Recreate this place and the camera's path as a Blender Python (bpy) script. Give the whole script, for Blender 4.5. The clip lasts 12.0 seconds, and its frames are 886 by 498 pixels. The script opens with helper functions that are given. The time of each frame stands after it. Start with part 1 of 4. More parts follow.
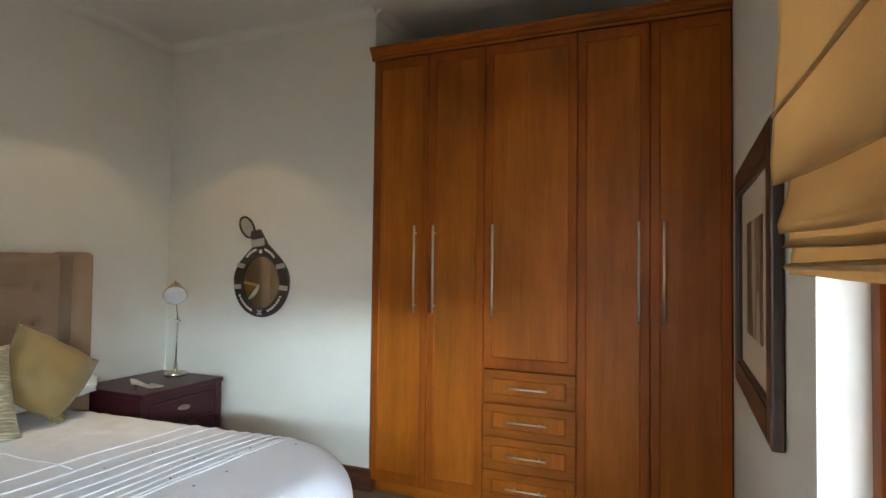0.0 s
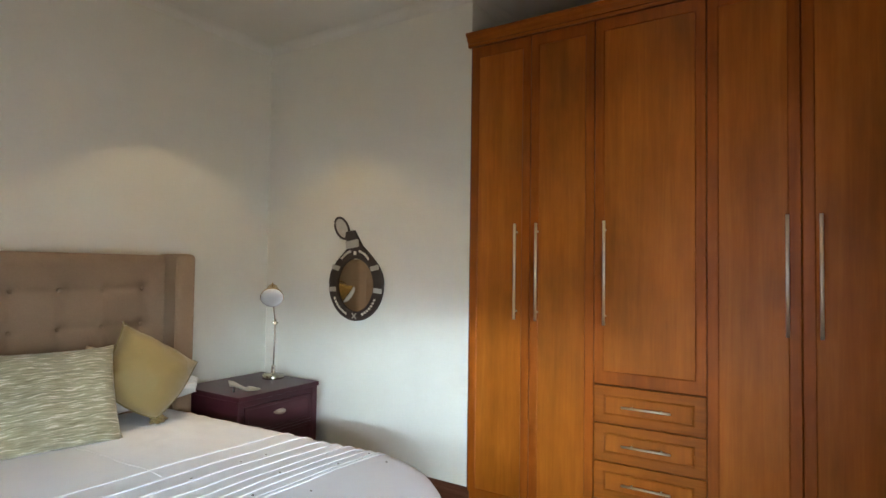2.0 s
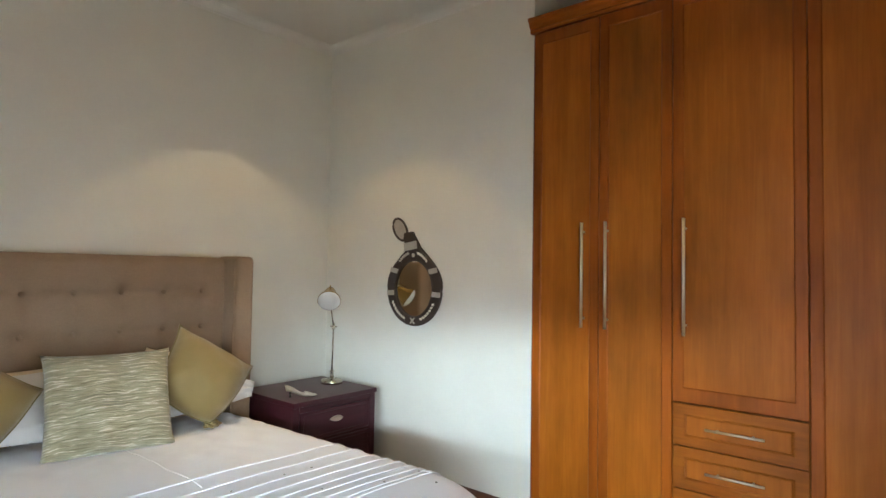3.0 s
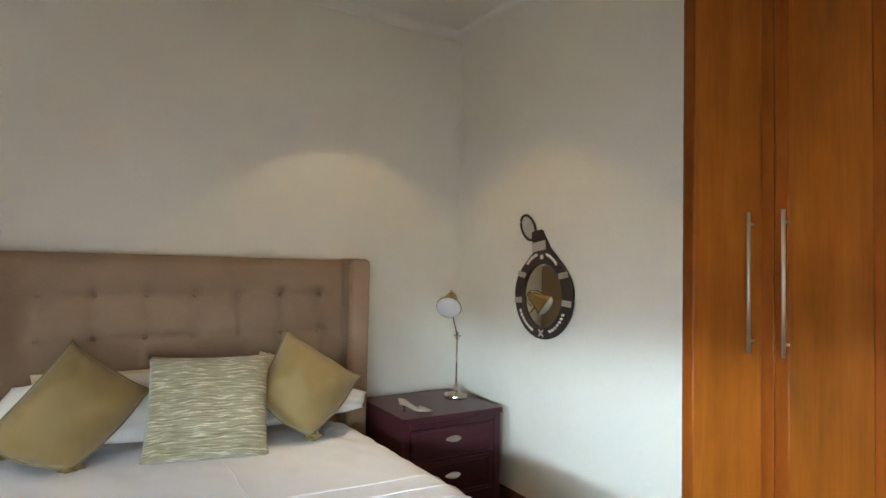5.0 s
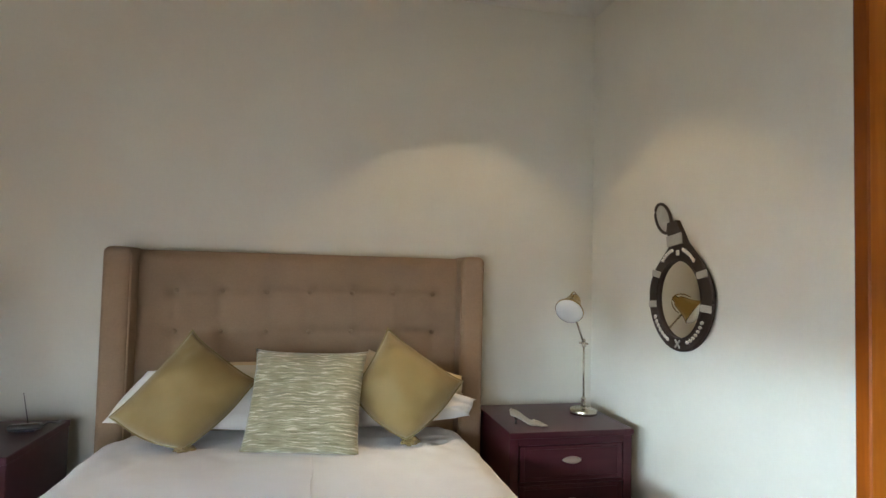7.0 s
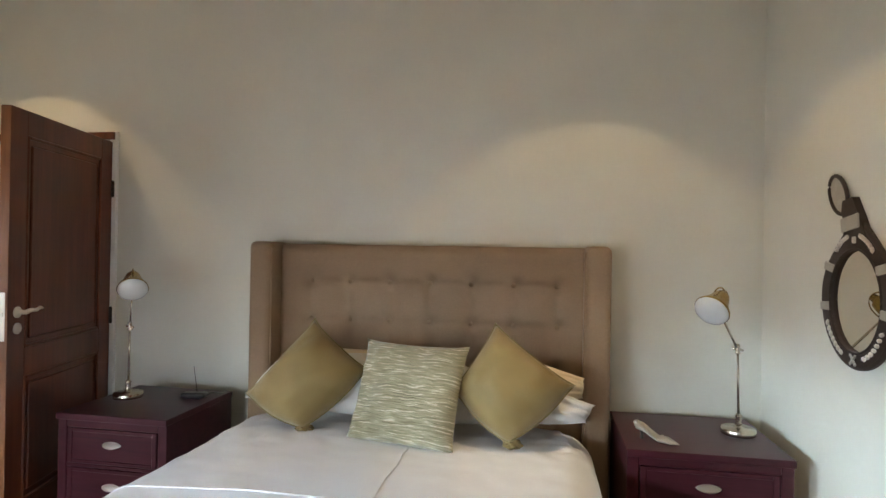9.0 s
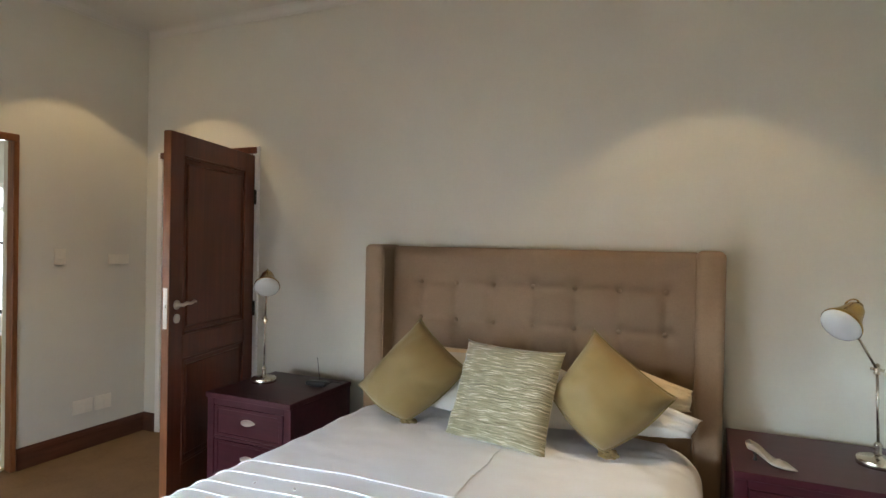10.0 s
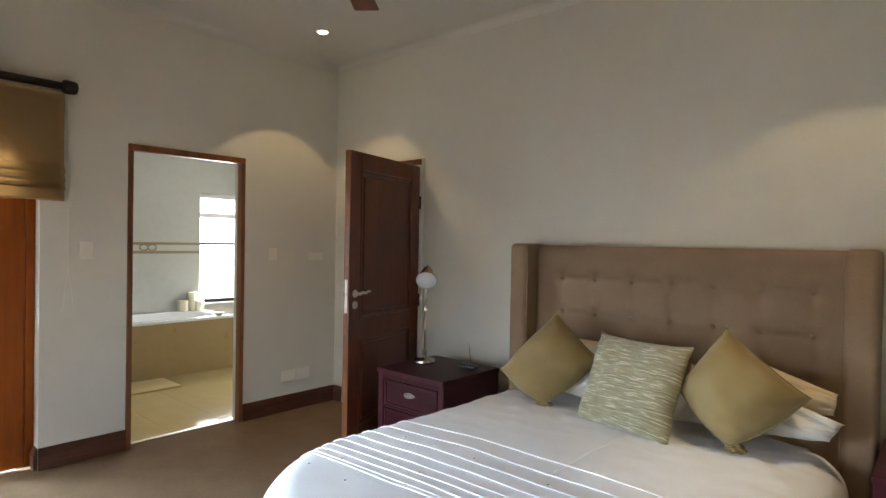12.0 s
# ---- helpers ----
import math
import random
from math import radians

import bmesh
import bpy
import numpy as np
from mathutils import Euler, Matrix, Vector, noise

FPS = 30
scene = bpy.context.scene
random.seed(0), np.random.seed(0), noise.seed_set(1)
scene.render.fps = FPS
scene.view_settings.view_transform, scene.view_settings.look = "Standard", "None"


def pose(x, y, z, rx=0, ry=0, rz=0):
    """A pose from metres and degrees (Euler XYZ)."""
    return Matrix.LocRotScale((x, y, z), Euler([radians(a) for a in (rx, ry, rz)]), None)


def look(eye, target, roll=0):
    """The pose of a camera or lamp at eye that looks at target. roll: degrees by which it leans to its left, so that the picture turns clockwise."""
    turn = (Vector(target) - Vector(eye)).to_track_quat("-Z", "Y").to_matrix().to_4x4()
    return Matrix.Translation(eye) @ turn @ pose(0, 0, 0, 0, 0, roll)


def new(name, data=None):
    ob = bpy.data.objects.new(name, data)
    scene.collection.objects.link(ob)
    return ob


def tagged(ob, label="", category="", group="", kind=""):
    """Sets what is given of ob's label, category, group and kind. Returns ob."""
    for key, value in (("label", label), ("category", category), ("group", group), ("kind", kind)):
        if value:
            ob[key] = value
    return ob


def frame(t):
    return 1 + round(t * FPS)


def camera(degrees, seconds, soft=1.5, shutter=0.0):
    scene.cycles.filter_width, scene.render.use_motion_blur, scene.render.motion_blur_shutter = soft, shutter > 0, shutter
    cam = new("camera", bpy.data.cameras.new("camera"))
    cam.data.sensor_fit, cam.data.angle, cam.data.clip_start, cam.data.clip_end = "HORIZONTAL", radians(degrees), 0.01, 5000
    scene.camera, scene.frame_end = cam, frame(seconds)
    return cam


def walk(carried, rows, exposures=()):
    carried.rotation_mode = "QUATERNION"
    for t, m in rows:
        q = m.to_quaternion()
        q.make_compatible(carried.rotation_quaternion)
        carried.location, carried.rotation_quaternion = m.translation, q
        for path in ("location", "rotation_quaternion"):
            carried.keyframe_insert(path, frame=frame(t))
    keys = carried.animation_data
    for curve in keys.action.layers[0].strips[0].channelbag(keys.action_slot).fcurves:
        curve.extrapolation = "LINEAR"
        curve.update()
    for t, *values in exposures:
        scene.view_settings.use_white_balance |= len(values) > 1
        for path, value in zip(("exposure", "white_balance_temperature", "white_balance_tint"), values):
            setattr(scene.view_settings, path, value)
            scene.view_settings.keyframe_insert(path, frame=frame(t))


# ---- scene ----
cam = camera(75.8, 12.0)
PATH = [
    (0, (0.797, 0.001, 1.398), (0.022, 1.844, 1.459), 0.7),
    (0.5, (0.798, 0.017, 1.394), (-0.044, 1.83, 1.459), 0.7),
    (1, (0.784, 0.035, 1.382), (-0.125, 1.815, 1.454), 0.7),
    (1.5, (0.715, 0.111, 1.374), (-0.261, 1.856, 1.448), 0.7),
    (2, (0.668, 0.249, 1.391), (-0.413, 1.93, 1.459), 0.8),
    (2.5, (0.635, 0.355, 1.409), (-0.555, 1.962, 1.473), 0.8),
    (3, (0.617, 0.46, 1.393), (-0.672, 1.988, 1.467), 0.9),
    (3.5, (0.61, 0.599, 1.399), (-0.796, 2.019, 1.474), 1.0),
    (3.7, (0.614, 0.651, 1.4), (-0.84, 2.022, 1.477), 1.1),
    (5.5, (0.473, 1.137, 1.402), (-1.303, 2.055, 1.469), 1.2),
    (6, (0.443, 1.237, 1.409), (-1.393, 2.029, 1.473), 1.3),
    (6.5, (0.438, 1.364, 1.382), (-1.462, 1.982, 1.464), 1.4),
    (7, (0.459, 1.507, 1.363), (-1.495, 1.926, 1.449), 1.4),
    (8.8, (0.336, 1.989, 1.417), (-1.648, 1.735, 1.432), 1.3),
    (9, (0.323, 2.034, 1.422), (-1.648, 1.696, 1.428), 1.0),
    (9.5, (0.32, 2.151, 1.459), (-1.593, 1.569, 1.447), 1.1),
    (10, (0.326, 2.236, 1.465), (-1.505, 1.431, 1.447), 1.1),
    (10.5, (0.345, 2.342, 1.467), (-1.369, 1.313, 1.443), 1.1),
    (11, (0.398, 2.408, 1.464), (-1.234, 1.252, 1.437), 1.1),
    (11.5, (0.457, 2.488, 1.458), (-1.101, 1.234, 1.433), 1.1),
    (12, (0.502, 2.578, 1.453), (-0.997, 1.255, 1.43), 1.0),
]
walk(cam, [(t, look(eye, target, roll)) for t, eye, target, roll in PATH], ((0.0, 2.98), (1.5, 3.18), (3.0, 3.38), (6.5, 3.30), (9.5, 3.42), (12.0, 3.22)))

# ---- world, sun and lamps ----
W, E, N, S, H = -2.75, 1.03, 3.13, -1.6, 3.03      # bedroom walls and ceiling
NB = 3.75                                          # back of the wardrobe niche
NX = -1.0                                          # left side of the niche
BW, BE, BS = -3.35, -0.55, -4.2                    # bathroom walls
BN = S - 0.15

world = bpy.data.worlds.new("sky")
world.use_nodes = True
scene.world = world
wt = world.node_tree
sky = wt.nodes.new("ShaderNodeTexSky")
sky.sky_type, sky.sun_disc = "NISHITA", False
sky.sun_elevation, sky.sun_rotation = radians(74), radians(100)
wt.links.new(sky.outputs[0], wt.nodes["Background"].inputs[0])
wt.nodes["Background"].inputs[1].default_value = 0.15


def lamp(name, kind, energy, color, m):
    data = bpy.data.lights.new(name, kind)
    data.energy, data.color = energy, color
    ob = new(name, data)
    ob.matrix_basis = m
    return ob


sun = lamp("sun", "SUN", 2.4, (1.0, 0.93, 0.82), look((3.9, -0.7, 14), (0, 0, 0)))
sun.data.angle = radians(0.5)

# skylight through the bathroom window and the garden doors
sky_bath = lamp("window_light_bathroom", "AREA", 5.0, (0.97, 0.98, 0.97), look((-3.0, BS + 0.03, 1.3), (-2.4, 0, 0.9)))
sky_bath.data.shape, sky_bath.data.size, sky_bath.data.size_y = "RECTANGLE", 0.5, 1.2

sky_east = lamp("window_light_east", "AREA", 0.9, (0.82, 0.92, 1.0), look((E + 0.05, 0.33, 0.80), (E - 1.0, 0.50, 0.20)))
sky_east.data.shape, sky_east.data.size, sky_east.data.size_y, sky_east.data.spread = "RECTANGLE", 1.6, 0.95, radians(74)
# unseen lamp strips added outside: low garden sky under the blinds, through the glazed doors
sky_south = lamp("low_sky_strip_south", "AREA", 13.0, (0.68, 0.85, 1.0), look((1.45, S - 3.0, 2.06), (-0.75, S + 3.0, 0.9)))
sky_garden = lamp("low_sky_strip_east", "AREA", 9.5, (0.68, 0.85, 1.0), look((3.15, -2.35, 1.76), (-0.9, 3.0, 0.9)))
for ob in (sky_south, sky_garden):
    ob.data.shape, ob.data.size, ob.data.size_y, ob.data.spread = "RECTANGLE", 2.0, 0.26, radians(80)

SPOTS = ((-2.12, -0.99), (-1.91, 2.27), (0.05, 2.50))
BEAMS = ((3.0, 4.5), (3.0, 5.0), (0.7, 1.0))        # watts of each beam and its core
for (sx, sy), (watts, core) in zip(SPOTS, BEAMS):
    sp = lamp("downlight_beam", "SPOT", watts, (1.0, 0.72, 0.38), look((sx, sy, H - 0.012), (sx, sy + 0.0001, 0)))
    sp.data.spot_size, sp.data.spot_blend, sp.data.shadow_soft_size = radians(89), 0.14, 0.025
    sp = lamp("downlight_core", "SPOT", core, (1.0, 0.78, 0.47), look((sx, sy, H - 0.012), (sx, sy + 0.0001, 0)))
    sp.data.spot_size, sp.data.spot_blend, sp.data.shadow_soft_size = radians(48), 0.8, 0.025


# ---- materials ----
def material(name):
    m = bpy.data.materials.new(name)
    m.use_nodes = True
    return m, m.node_tree.nodes, m.node_tree.links, m.node_tree.nodes["Principled BSDF"]


def coords(nodes, links, scale, kind="Object"):
    co, mp = nodes.new("ShaderNodeTexCoord"), nodes.new("ShaderNodeMapping")
    mp.inputs["Scale"].default_value = scale
    links.new(co.outputs[kind], mp.inputs[0])
    return mp.outputs[0]


def noise_of(nodes, links, vec, scale, detail=4, rough=0.55, twist=0.0):
    n = nodes.new("ShaderNodeTexNoise")
    n.inputs["Scale"].default_value, n.inputs["Detail"].default_value = scale, detail
    n.inputs["Roughness"].default_value, n.inputs["Distortion"].default_value = rough, twist
    links.new(vec, n.inputs["Vector"])
    return n.outputs["Fac"]


def ramp(nodes, links, fac, stops):
    r = nodes.new("ShaderNodeValToRGB")
    while len(r.color_ramp.elements) < len(stops):
        r.color_ramp.elements.new(0.5)
    for e, (p, c) in zip(r.color_ramp.elements, stops):
        e.position, e.color = p, (*c, 1)
    links.new(fac, r.inputs[0])
    return r.outputs[0]


def mixed(nodes, links, fac, a, b, blend="MIX"):
    m = nodes.new("ShaderNodeMix")
    m.data_type, m.blend_type = "RGBA", blend
    for sock, v in ((m.inputs[0], fac), (m.inputs[6], a), (m.inputs[7], b)):
        if isinstance(v, (int, float)):
            sock.default_value = v
        elif isinstance(v, tuple):
            sock.default_value = (*v, 1)
        else:
            links.new(v, sock)
    return m.outputs[2]


def bumped(nodes, links, bsdf, fac, strength, distance):
    b = nodes.new("ShaderNodeBump")
    b.inputs["Strength"].default_value, b.inputs["Distance"].default_value = strength, distance
    links.new(fac, b.inputs["Height"])
    links.new(b.outputs[0], bsdf.inputs["Normal"])


def plain(name, color, rough=0.5, metal=0.0, vary=0.12, scale=30.0, bump=0.0, coat=0.0):
    """Paint, metal, ceramic: a colour with fine and coarse unevenness."""
    m, nd, lk, b = material(name)
    v = coords(nd, lk, (1, 1, 1))
    fine, coarse = noise_of(nd, lk, v, scale), noise_of(nd, lk, v, scale / 12, 2)
    dark, light = tuple(c * (1 - vary) for c in color), tuple(min(1, c * (1 + vary)) for c in color)
    c = mixed(nd, lk, 0.5, ramp(nd, lk, fine, ((0.3, dark), (0.7, light))), ramp(nd, lk, coarse, ((0.3, dark), (0.7, light))))
    lk.new(c, b.inputs["Base Color"])
    r = nd.new("ShaderNodeMapRange")
    r.inputs[3].default_value, r.inputs[4].default_value = max(0.02, rough * 0.8), min(1, rough * 1.2)
    lk.new(fine, r.inputs[0])
    lk.new(r.outputs[0], b.inputs["Roughness"])
    b.inputs["Metallic"].default_value = metal
    b.inputs["Coat Weight"].default_value = coat
    if bump:
        bumped(nd, lk, b, fine, bump, 0.002)
    return m


def wood(name, dark, mid, light, rough=0.4, axis="z", scale=1.0, coat=0.0, vary=0.25, gloss=0.5):
    """Stained timber with long grain along one axis, knots and blotches."""
    m, nd, lk, b = material(name)
    long = {"z": (1, 1, 0.045), "x": (0.045, 1, 1), "y": (1, 0.045, 1)}[axis]
    info = nd.new("ShaderNodeObjectInfo")
    v = coords(nd, lk, long)
    off = nd.new("ShaderNodeVectorMath")
    off.operation = "MULTIPLY_ADD"
    lk.new(info.outputs["Random"], off.inputs[0])
    off.inputs[1].default_value = (7.3, 3.1, 5.7)
    lk.new(v, off.inputs[2])
    grain = noise_of(nd, lk, off.outputs[0], 26 * scale, 6, 0.6, 0.8)
    fine = noise_of(nd, lk, off.outputs[0], 160 * scale, 3, 0.6, 0.2)
    blot = noise_of(nd, lk, coords(nd, lk, (1, 1, 0.35) if axis == "z" else (0.5, 0.5, 0.5)), 5 * scale, 4, 0.6)
    c = ramp(nd, lk, grain, ((0.28, dark), (0.5, mid), (0.72, light)))
    c = mixed(nd, lk, 0.2, c, ramp(nd, lk, fine, ((0.35, dark), (0.65, light))))
    shade = nd.new("ShaderNodeMapRange")
    shade.inputs[1].default_value, shade.inputs[2].default_value = 0.3, 0.7
    shade.inputs[3].default_value, shade.inputs[4].default_value = 1 - vary, 1 + vary
    lk.new(blot, shade.inputs[0])
    c = mixed(nd, lk, 1.0, c, shade.outputs[0], "MULTIPLY")
    lk.new(c, b.inputs["Base Color"])
    b.inputs["Roughness"].default_value, b.inputs["Coat Weight"].default_value = rough, coat
    b.inputs["Coat Roughness"].default_value, b.inputs["Specular IOR Level"].default_value = 0.2, gloss
    bumped(nd, lk, b, fine, 0.12, 0.0008)
    return m


def cloth(name, color, rough=0.9, weave=700.0, vary=0.15, crease=0.25, sheen=0.25, through_light=0.0, gloss=0.5):
    """Woven fabric: two crossed thread waves, slubs and soft creases."""
    m, nd, lk, b = material(name)
    v = coords(nd, lk, (1, 1, 1))
    slub = noise_of(nd, lk, coords(nd, lk, (1, 1, 9)), 60, 4)
    slub2 = noise_of(nd, lk, coords(nd, lk, (9, 9, 1)), 60, 4)
    thread = noise_of(nd, lk, v, weave, 2)
    broad = noise_of(nd, lk, v, 5, 4, 0.6)
    dark, light = tuple(c * (1 - vary) for c in color), tuple(min(1, c * (1 + vary)) for c in color)
    c = mixed(nd, lk, 0.5, ramp(nd, lk, slub, ((0.3, dark), (0.7, light))), ramp(nd, lk, slub2, ((0.3, dark), (0.7, light))))
    c = mixed(nd, lk, 0.35, c, ramp(nd, lk, broad, ((0.3, dark), (0.7, light))))
    lk.new(c, b.inputs["Base Color"])
    b.inputs["Roughness"].default_value, b.inputs["Sheen Weight"].default_value = rough, sheen
    b.inputs["Specular IOR Level"].default_value = gloss
    add = nd.new("ShaderNodeMath")
    add.operation = "MULTIPLY_ADD"
    add.inputs[1].default_value = crease * 6
    lk.new(broad, add.inputs[0])
    lk.new(thread, add.inputs[2])
    bumped(nd, lk, b, add.outputs[0], 0.25, 0.002)
    if through_light:
        tr, mx = nd.new("ShaderNodeBsdfTranslucent"), nd.new("ShaderNodeMixShader")
        lk.new(mixed(nd, lk, 1.0, c, (1.0, 0.75, 0.35), "MULTIPLY"), tr.inputs[0])
        mx.inputs[0].default_value = through_light
        lk.new(b.outputs[0], mx.inputs[1])
        lk.new(tr.outputs[0], mx.inputs[2])
        lk.new(mx.outputs[0], nd["Material Output"].inputs[0])
    return m


def glass_of(name, tint=(1, 1, 1), rough=0.0):
    m, nd, lk, b = material(name)
    b.inputs["Base Color"].default_value = (*tint, 1)
    b.inputs["Transmission Weight"].default_value, b.inputs["Roughness"].default_value, b.inputs["IOR"].default_value = 1.0, rough, 1.45
    return m


def glow(name, color, strength):
    m, nd, lk, b = material(name)
    b.inputs["Emission Color"].default_value, b.inputs["Emission Strength"].default_value = (*color, 1), strength
    return m


WALL = plain("wall_paint", (0.672, 0.655, 0.572), 0.75, vary=0.03, scale=60, bump=0.15)
CEIL = plain("ceiling_paint", (0.645, 0.63, 0.57), 0.85, vary=0.02, scale=50, bump=0.08)
CARPET = cloth("carpet", (0.165, 0.103, 0.053), 1.0, 900, 0.3, 0.5, 0.04, gloss=0.1)
CHERRY = wood("orange_brown_wood", (0.205, 0.043, 0.002), (0.24, 0.055, 0.003), (0.28, 0.070, 0.004), 0.45, gloss=0.22)
CHERRY_X = wood("orange_brown_wood_flat", (0.19, 0.045, 0.002), (0.26, 0.068, 0.004), (0.33, 0.098, 0.007), 0.45, "x", gloss=0.22)
VENEER = wood("orange_veneer", (0.235, 0.060, 0.003), (0.28, 0.076, 0.005), (0.335, 0.102, 0.009), 0.42, scale=0.8, vary=0.3, gloss=0.22)
FRAMEWOOD = wood("teak_frame", (0.13, 0.045, 0.015), (0.21, 0.075, 0.024), (0.28, 0.11, 0.036), 0.45)
MAHOGANY = wood("mahogany", (0.080, 0.019, 0.008), (0.122, 0.030, 0.012), (0.16, 0.044, 0.018), 0.34)
SKIRT = wood("skirting_wood", (0.046, 0.015, 0.008), (0.075, 0.024, 0.012), (0.105, 0.036, 0.019), 0.36, "x")
ESPRESSO = wood("dark_red_lacquer", (0.030, 0.0055, 0.009), (0.046, 0.008, 0.013), (0.060, 0.012, 0.018), 0.36, "y", coat=0.04, vary=0.15, gloss=0.3)
PICWOOD = wood("dark_frame_wood", (0.022, 0.012, 0.009), (0.04, 0.021, 0.015), (0.06, 0.033, 0.024), 0.35)
HEADCLOTH = cloth("taupe_linen", (0.275, 0.190, 0.122), 0.95, 500, 0.17, 0.1, 0.06, gloss=0.2)
DUVET = cloth("white_cotton", (0.80, 0.81, 0.85), 0.85, 800, 0.03, 1.1, 0.15)
TUCK = cloth("white_cord", (0.82, 0.82, 0.81), 0.85, 900, 0.03, 0.1, 0.1)
PILLOWWHITE = cloth("pillow_cotton", (0.74, 0.73, 0.70), 0.85, 800, 0.03, 0.5, 0.15)
PILLOWCREAM = cloth("cream_cotton", (0.72, 0.60, 0.42), 0.85, 800, 0.05, 0.4, 0.15)
OLIVE = cloth("olive_satin", (0.235, 0.160, 0.050), 0.66, 600, 0.05, 0.5, 0.2)
PIPING = cloth("olive_piping", (0.22, 0.165, 0.05), 0.6, 600, 0.1, 0.1, 0.3)
BLIND = cloth("tan_blind_cloth", (0.39, 0.262, 0.13), 0.9, 700, 0.08, 0.2, 0.0, through_light=0.010, gloss=0.05)
STEEL = plain("brushed_steel", (0.74, 0.68, 0.60), 0.45, 1.0, 0.06, 200)
CHROME = plain("nickel", (0.60, 0.55, 0.46), 0.2, 1.0, 0.05, 120)
BRASS = plain("antique_brass", (0.52, 0.36, 0.13), 0.25, 1.0, 0.15, 90)
SILVER = plain("silver_leather", (0.62, 0.56, 0.46), 0.35, 0.35, 0.1, 120, 0.1)
OPAL = plain("opal_glass", (0.62, 0.64, 0.65), 0.12, 0.0, 0.02, 40, coat=0.5)
PLASTIC = plain("white_plastic", (0.80, 0.765, 0.66), 0.3, 0.0, 0.03, 60)
BLACKPLASTIC = plain("black_plastic", (0.016, 0.016, 0.018), 0.3, 0.0, 0.1, 80)
DARKMETAL = plain("dark_bronze", (0.03, 0.022, 0.018), 0.4, 0.4, 0.15, 80)
WHITEPAINT = plain("white_gloss_paint", (0.80, 0.79, 0.76), 0.4, 0.0, 0.02, 60)
ENAMEL = plain("white_bath_enamel", (0.83, 0.84, 0.85), 0.08, 0.0, 0.01, 20, coat=0.6)
TILE = plain("stone_wall_tile", (0.50, 0.50, 0.47), 0.3, 0.0, 0.06, 14)
TANTILE = plain("tan_stone_tile", (0.38, 0.275, 0.13), 0.3, 0.0, 0.08, 14)
FLOORTILE = plain("cream_floor_tile", (0.60, 0.47, 0.24), 0.1, 0.0, 0.06, 10, coat=0.3)
GROUT = plain("grout", (0.56, 0.44, 0.23), 0.9, 0.0, 0.05, 60)
BROWNTILE = plain("brown_border_tile", (0.27, 0.205, 0.12), 0.35, 0.0, 0.08, 20)
WAX = plain("candle_wax", (0.78, 0.73, 0.58), 0.45, 0.0, 0.03, 30)
GREENSTONE = plain("green_soap", (0.45, 0.55, 0.20), 0.35, 0.0, 0.1, 50)
MATTRUG = cloth("tan_bath_mat", (0.60, 0.46, 0.22), 1.0, 500, 0.1, 0.3)
MIRROR = plain("mirror_silver", (0.80, 0.76, 0.68), 0.015, 1.0, 0.0, 5)
LEATHER = plain("dark_hide", (0.035, 0.02, 0.014), 0.6, 0.0, 0.3, 70, 0.5)
SHELL = plain("cowrie_shell", (0.68, 0.64, 0.56), 0.3, 0.0, 0.1, 90)
HIDE = plain("grey_fur_patch", (0.40, 0.37, 0.32), 0.9, 0.0, 0.15, 200, 0.5)
GLASS = glass_of("window_glass")
PICGLASS = plain("mount_card", (0.58, 0.50, 0.38), 0.5, 0.0, 0.03, 40)
GROUNDMAT = plain("paving", (0.42, 0.40, 0.36), 0.9, 0.0, 0.15, 3)
GARDENWALL = plain("garden_wall", (0.60, 0.56, 0.50), 0.9, 0.0, 0.06, 8)
BULB = glow("lit_bulb", (1.0, 0.85, 0.6), 4.0)


def striped_cloth():
    """Sage ruched cloth with cream slashes running across."""
    m, nd, lk, b = material("ruched_sage_cloth")
    v = coords(nd, lk, (5.5, 62, 1), "UV")
    wav = noise_of(nd, lk, coords(nd, lk, (3, 3, 1), "UV"), 2.0, 3)
    warp = nd.new("ShaderNodeVectorMath")
    warp.operation = "MULTIPLY_ADD"
    lk.new(wav, warp.inputs[0])
    warp.inputs[1].default_value = (0, 3.0, 0)
    lk.new(v, warp.inputs[2])
    n = noise_of(nd, lk, warp.outputs[0], 1.0, 3, 0.5)
    fold = noise_of(nd, lk, warp.outputs[0], 0.7, 2, 0.5)
    c = ramp(nd, lk, n, ((0.36, (0.23, 0.205, 0.115)), (0.48, (0.295, 0.265, 0.155)), (0.57, (0.35, 0.315, 0.195)), (0.62, (0.60, 0.535, 0.385))))
    lk.new(c, b.inputs["Base Color"])
    b.inputs["Roughness"].default_value, b.inputs["Sheen Weight"].default_value = 0.7, 0.3
    bumped(nd, lk, b, fold, 0.9, 0.012)
    return m


def artwork():
    """A brown brush drawing on card."""
    m, nd, lk, b = material("brown_wash_drawing")
    v = coords(nd, lk, (1, 5.0, 1.1))
    n = noise_of(nd, lk, v, 2.2, 5, 0.6, 0.6)
    c = ramp(nd, lk, n, ((0.44, (0.09, 0.045, 0.025)), (0.52, (0.25, 0.15, 0.09)), (0.58, (0.50, 0.40, 0.28))))
    lk.new(c, b.inputs["Base Color"])
    b.inputs["Roughness"].default_value = 0.6
    return m


SAGE, ARTWORK = striped_cloth(), artwork()


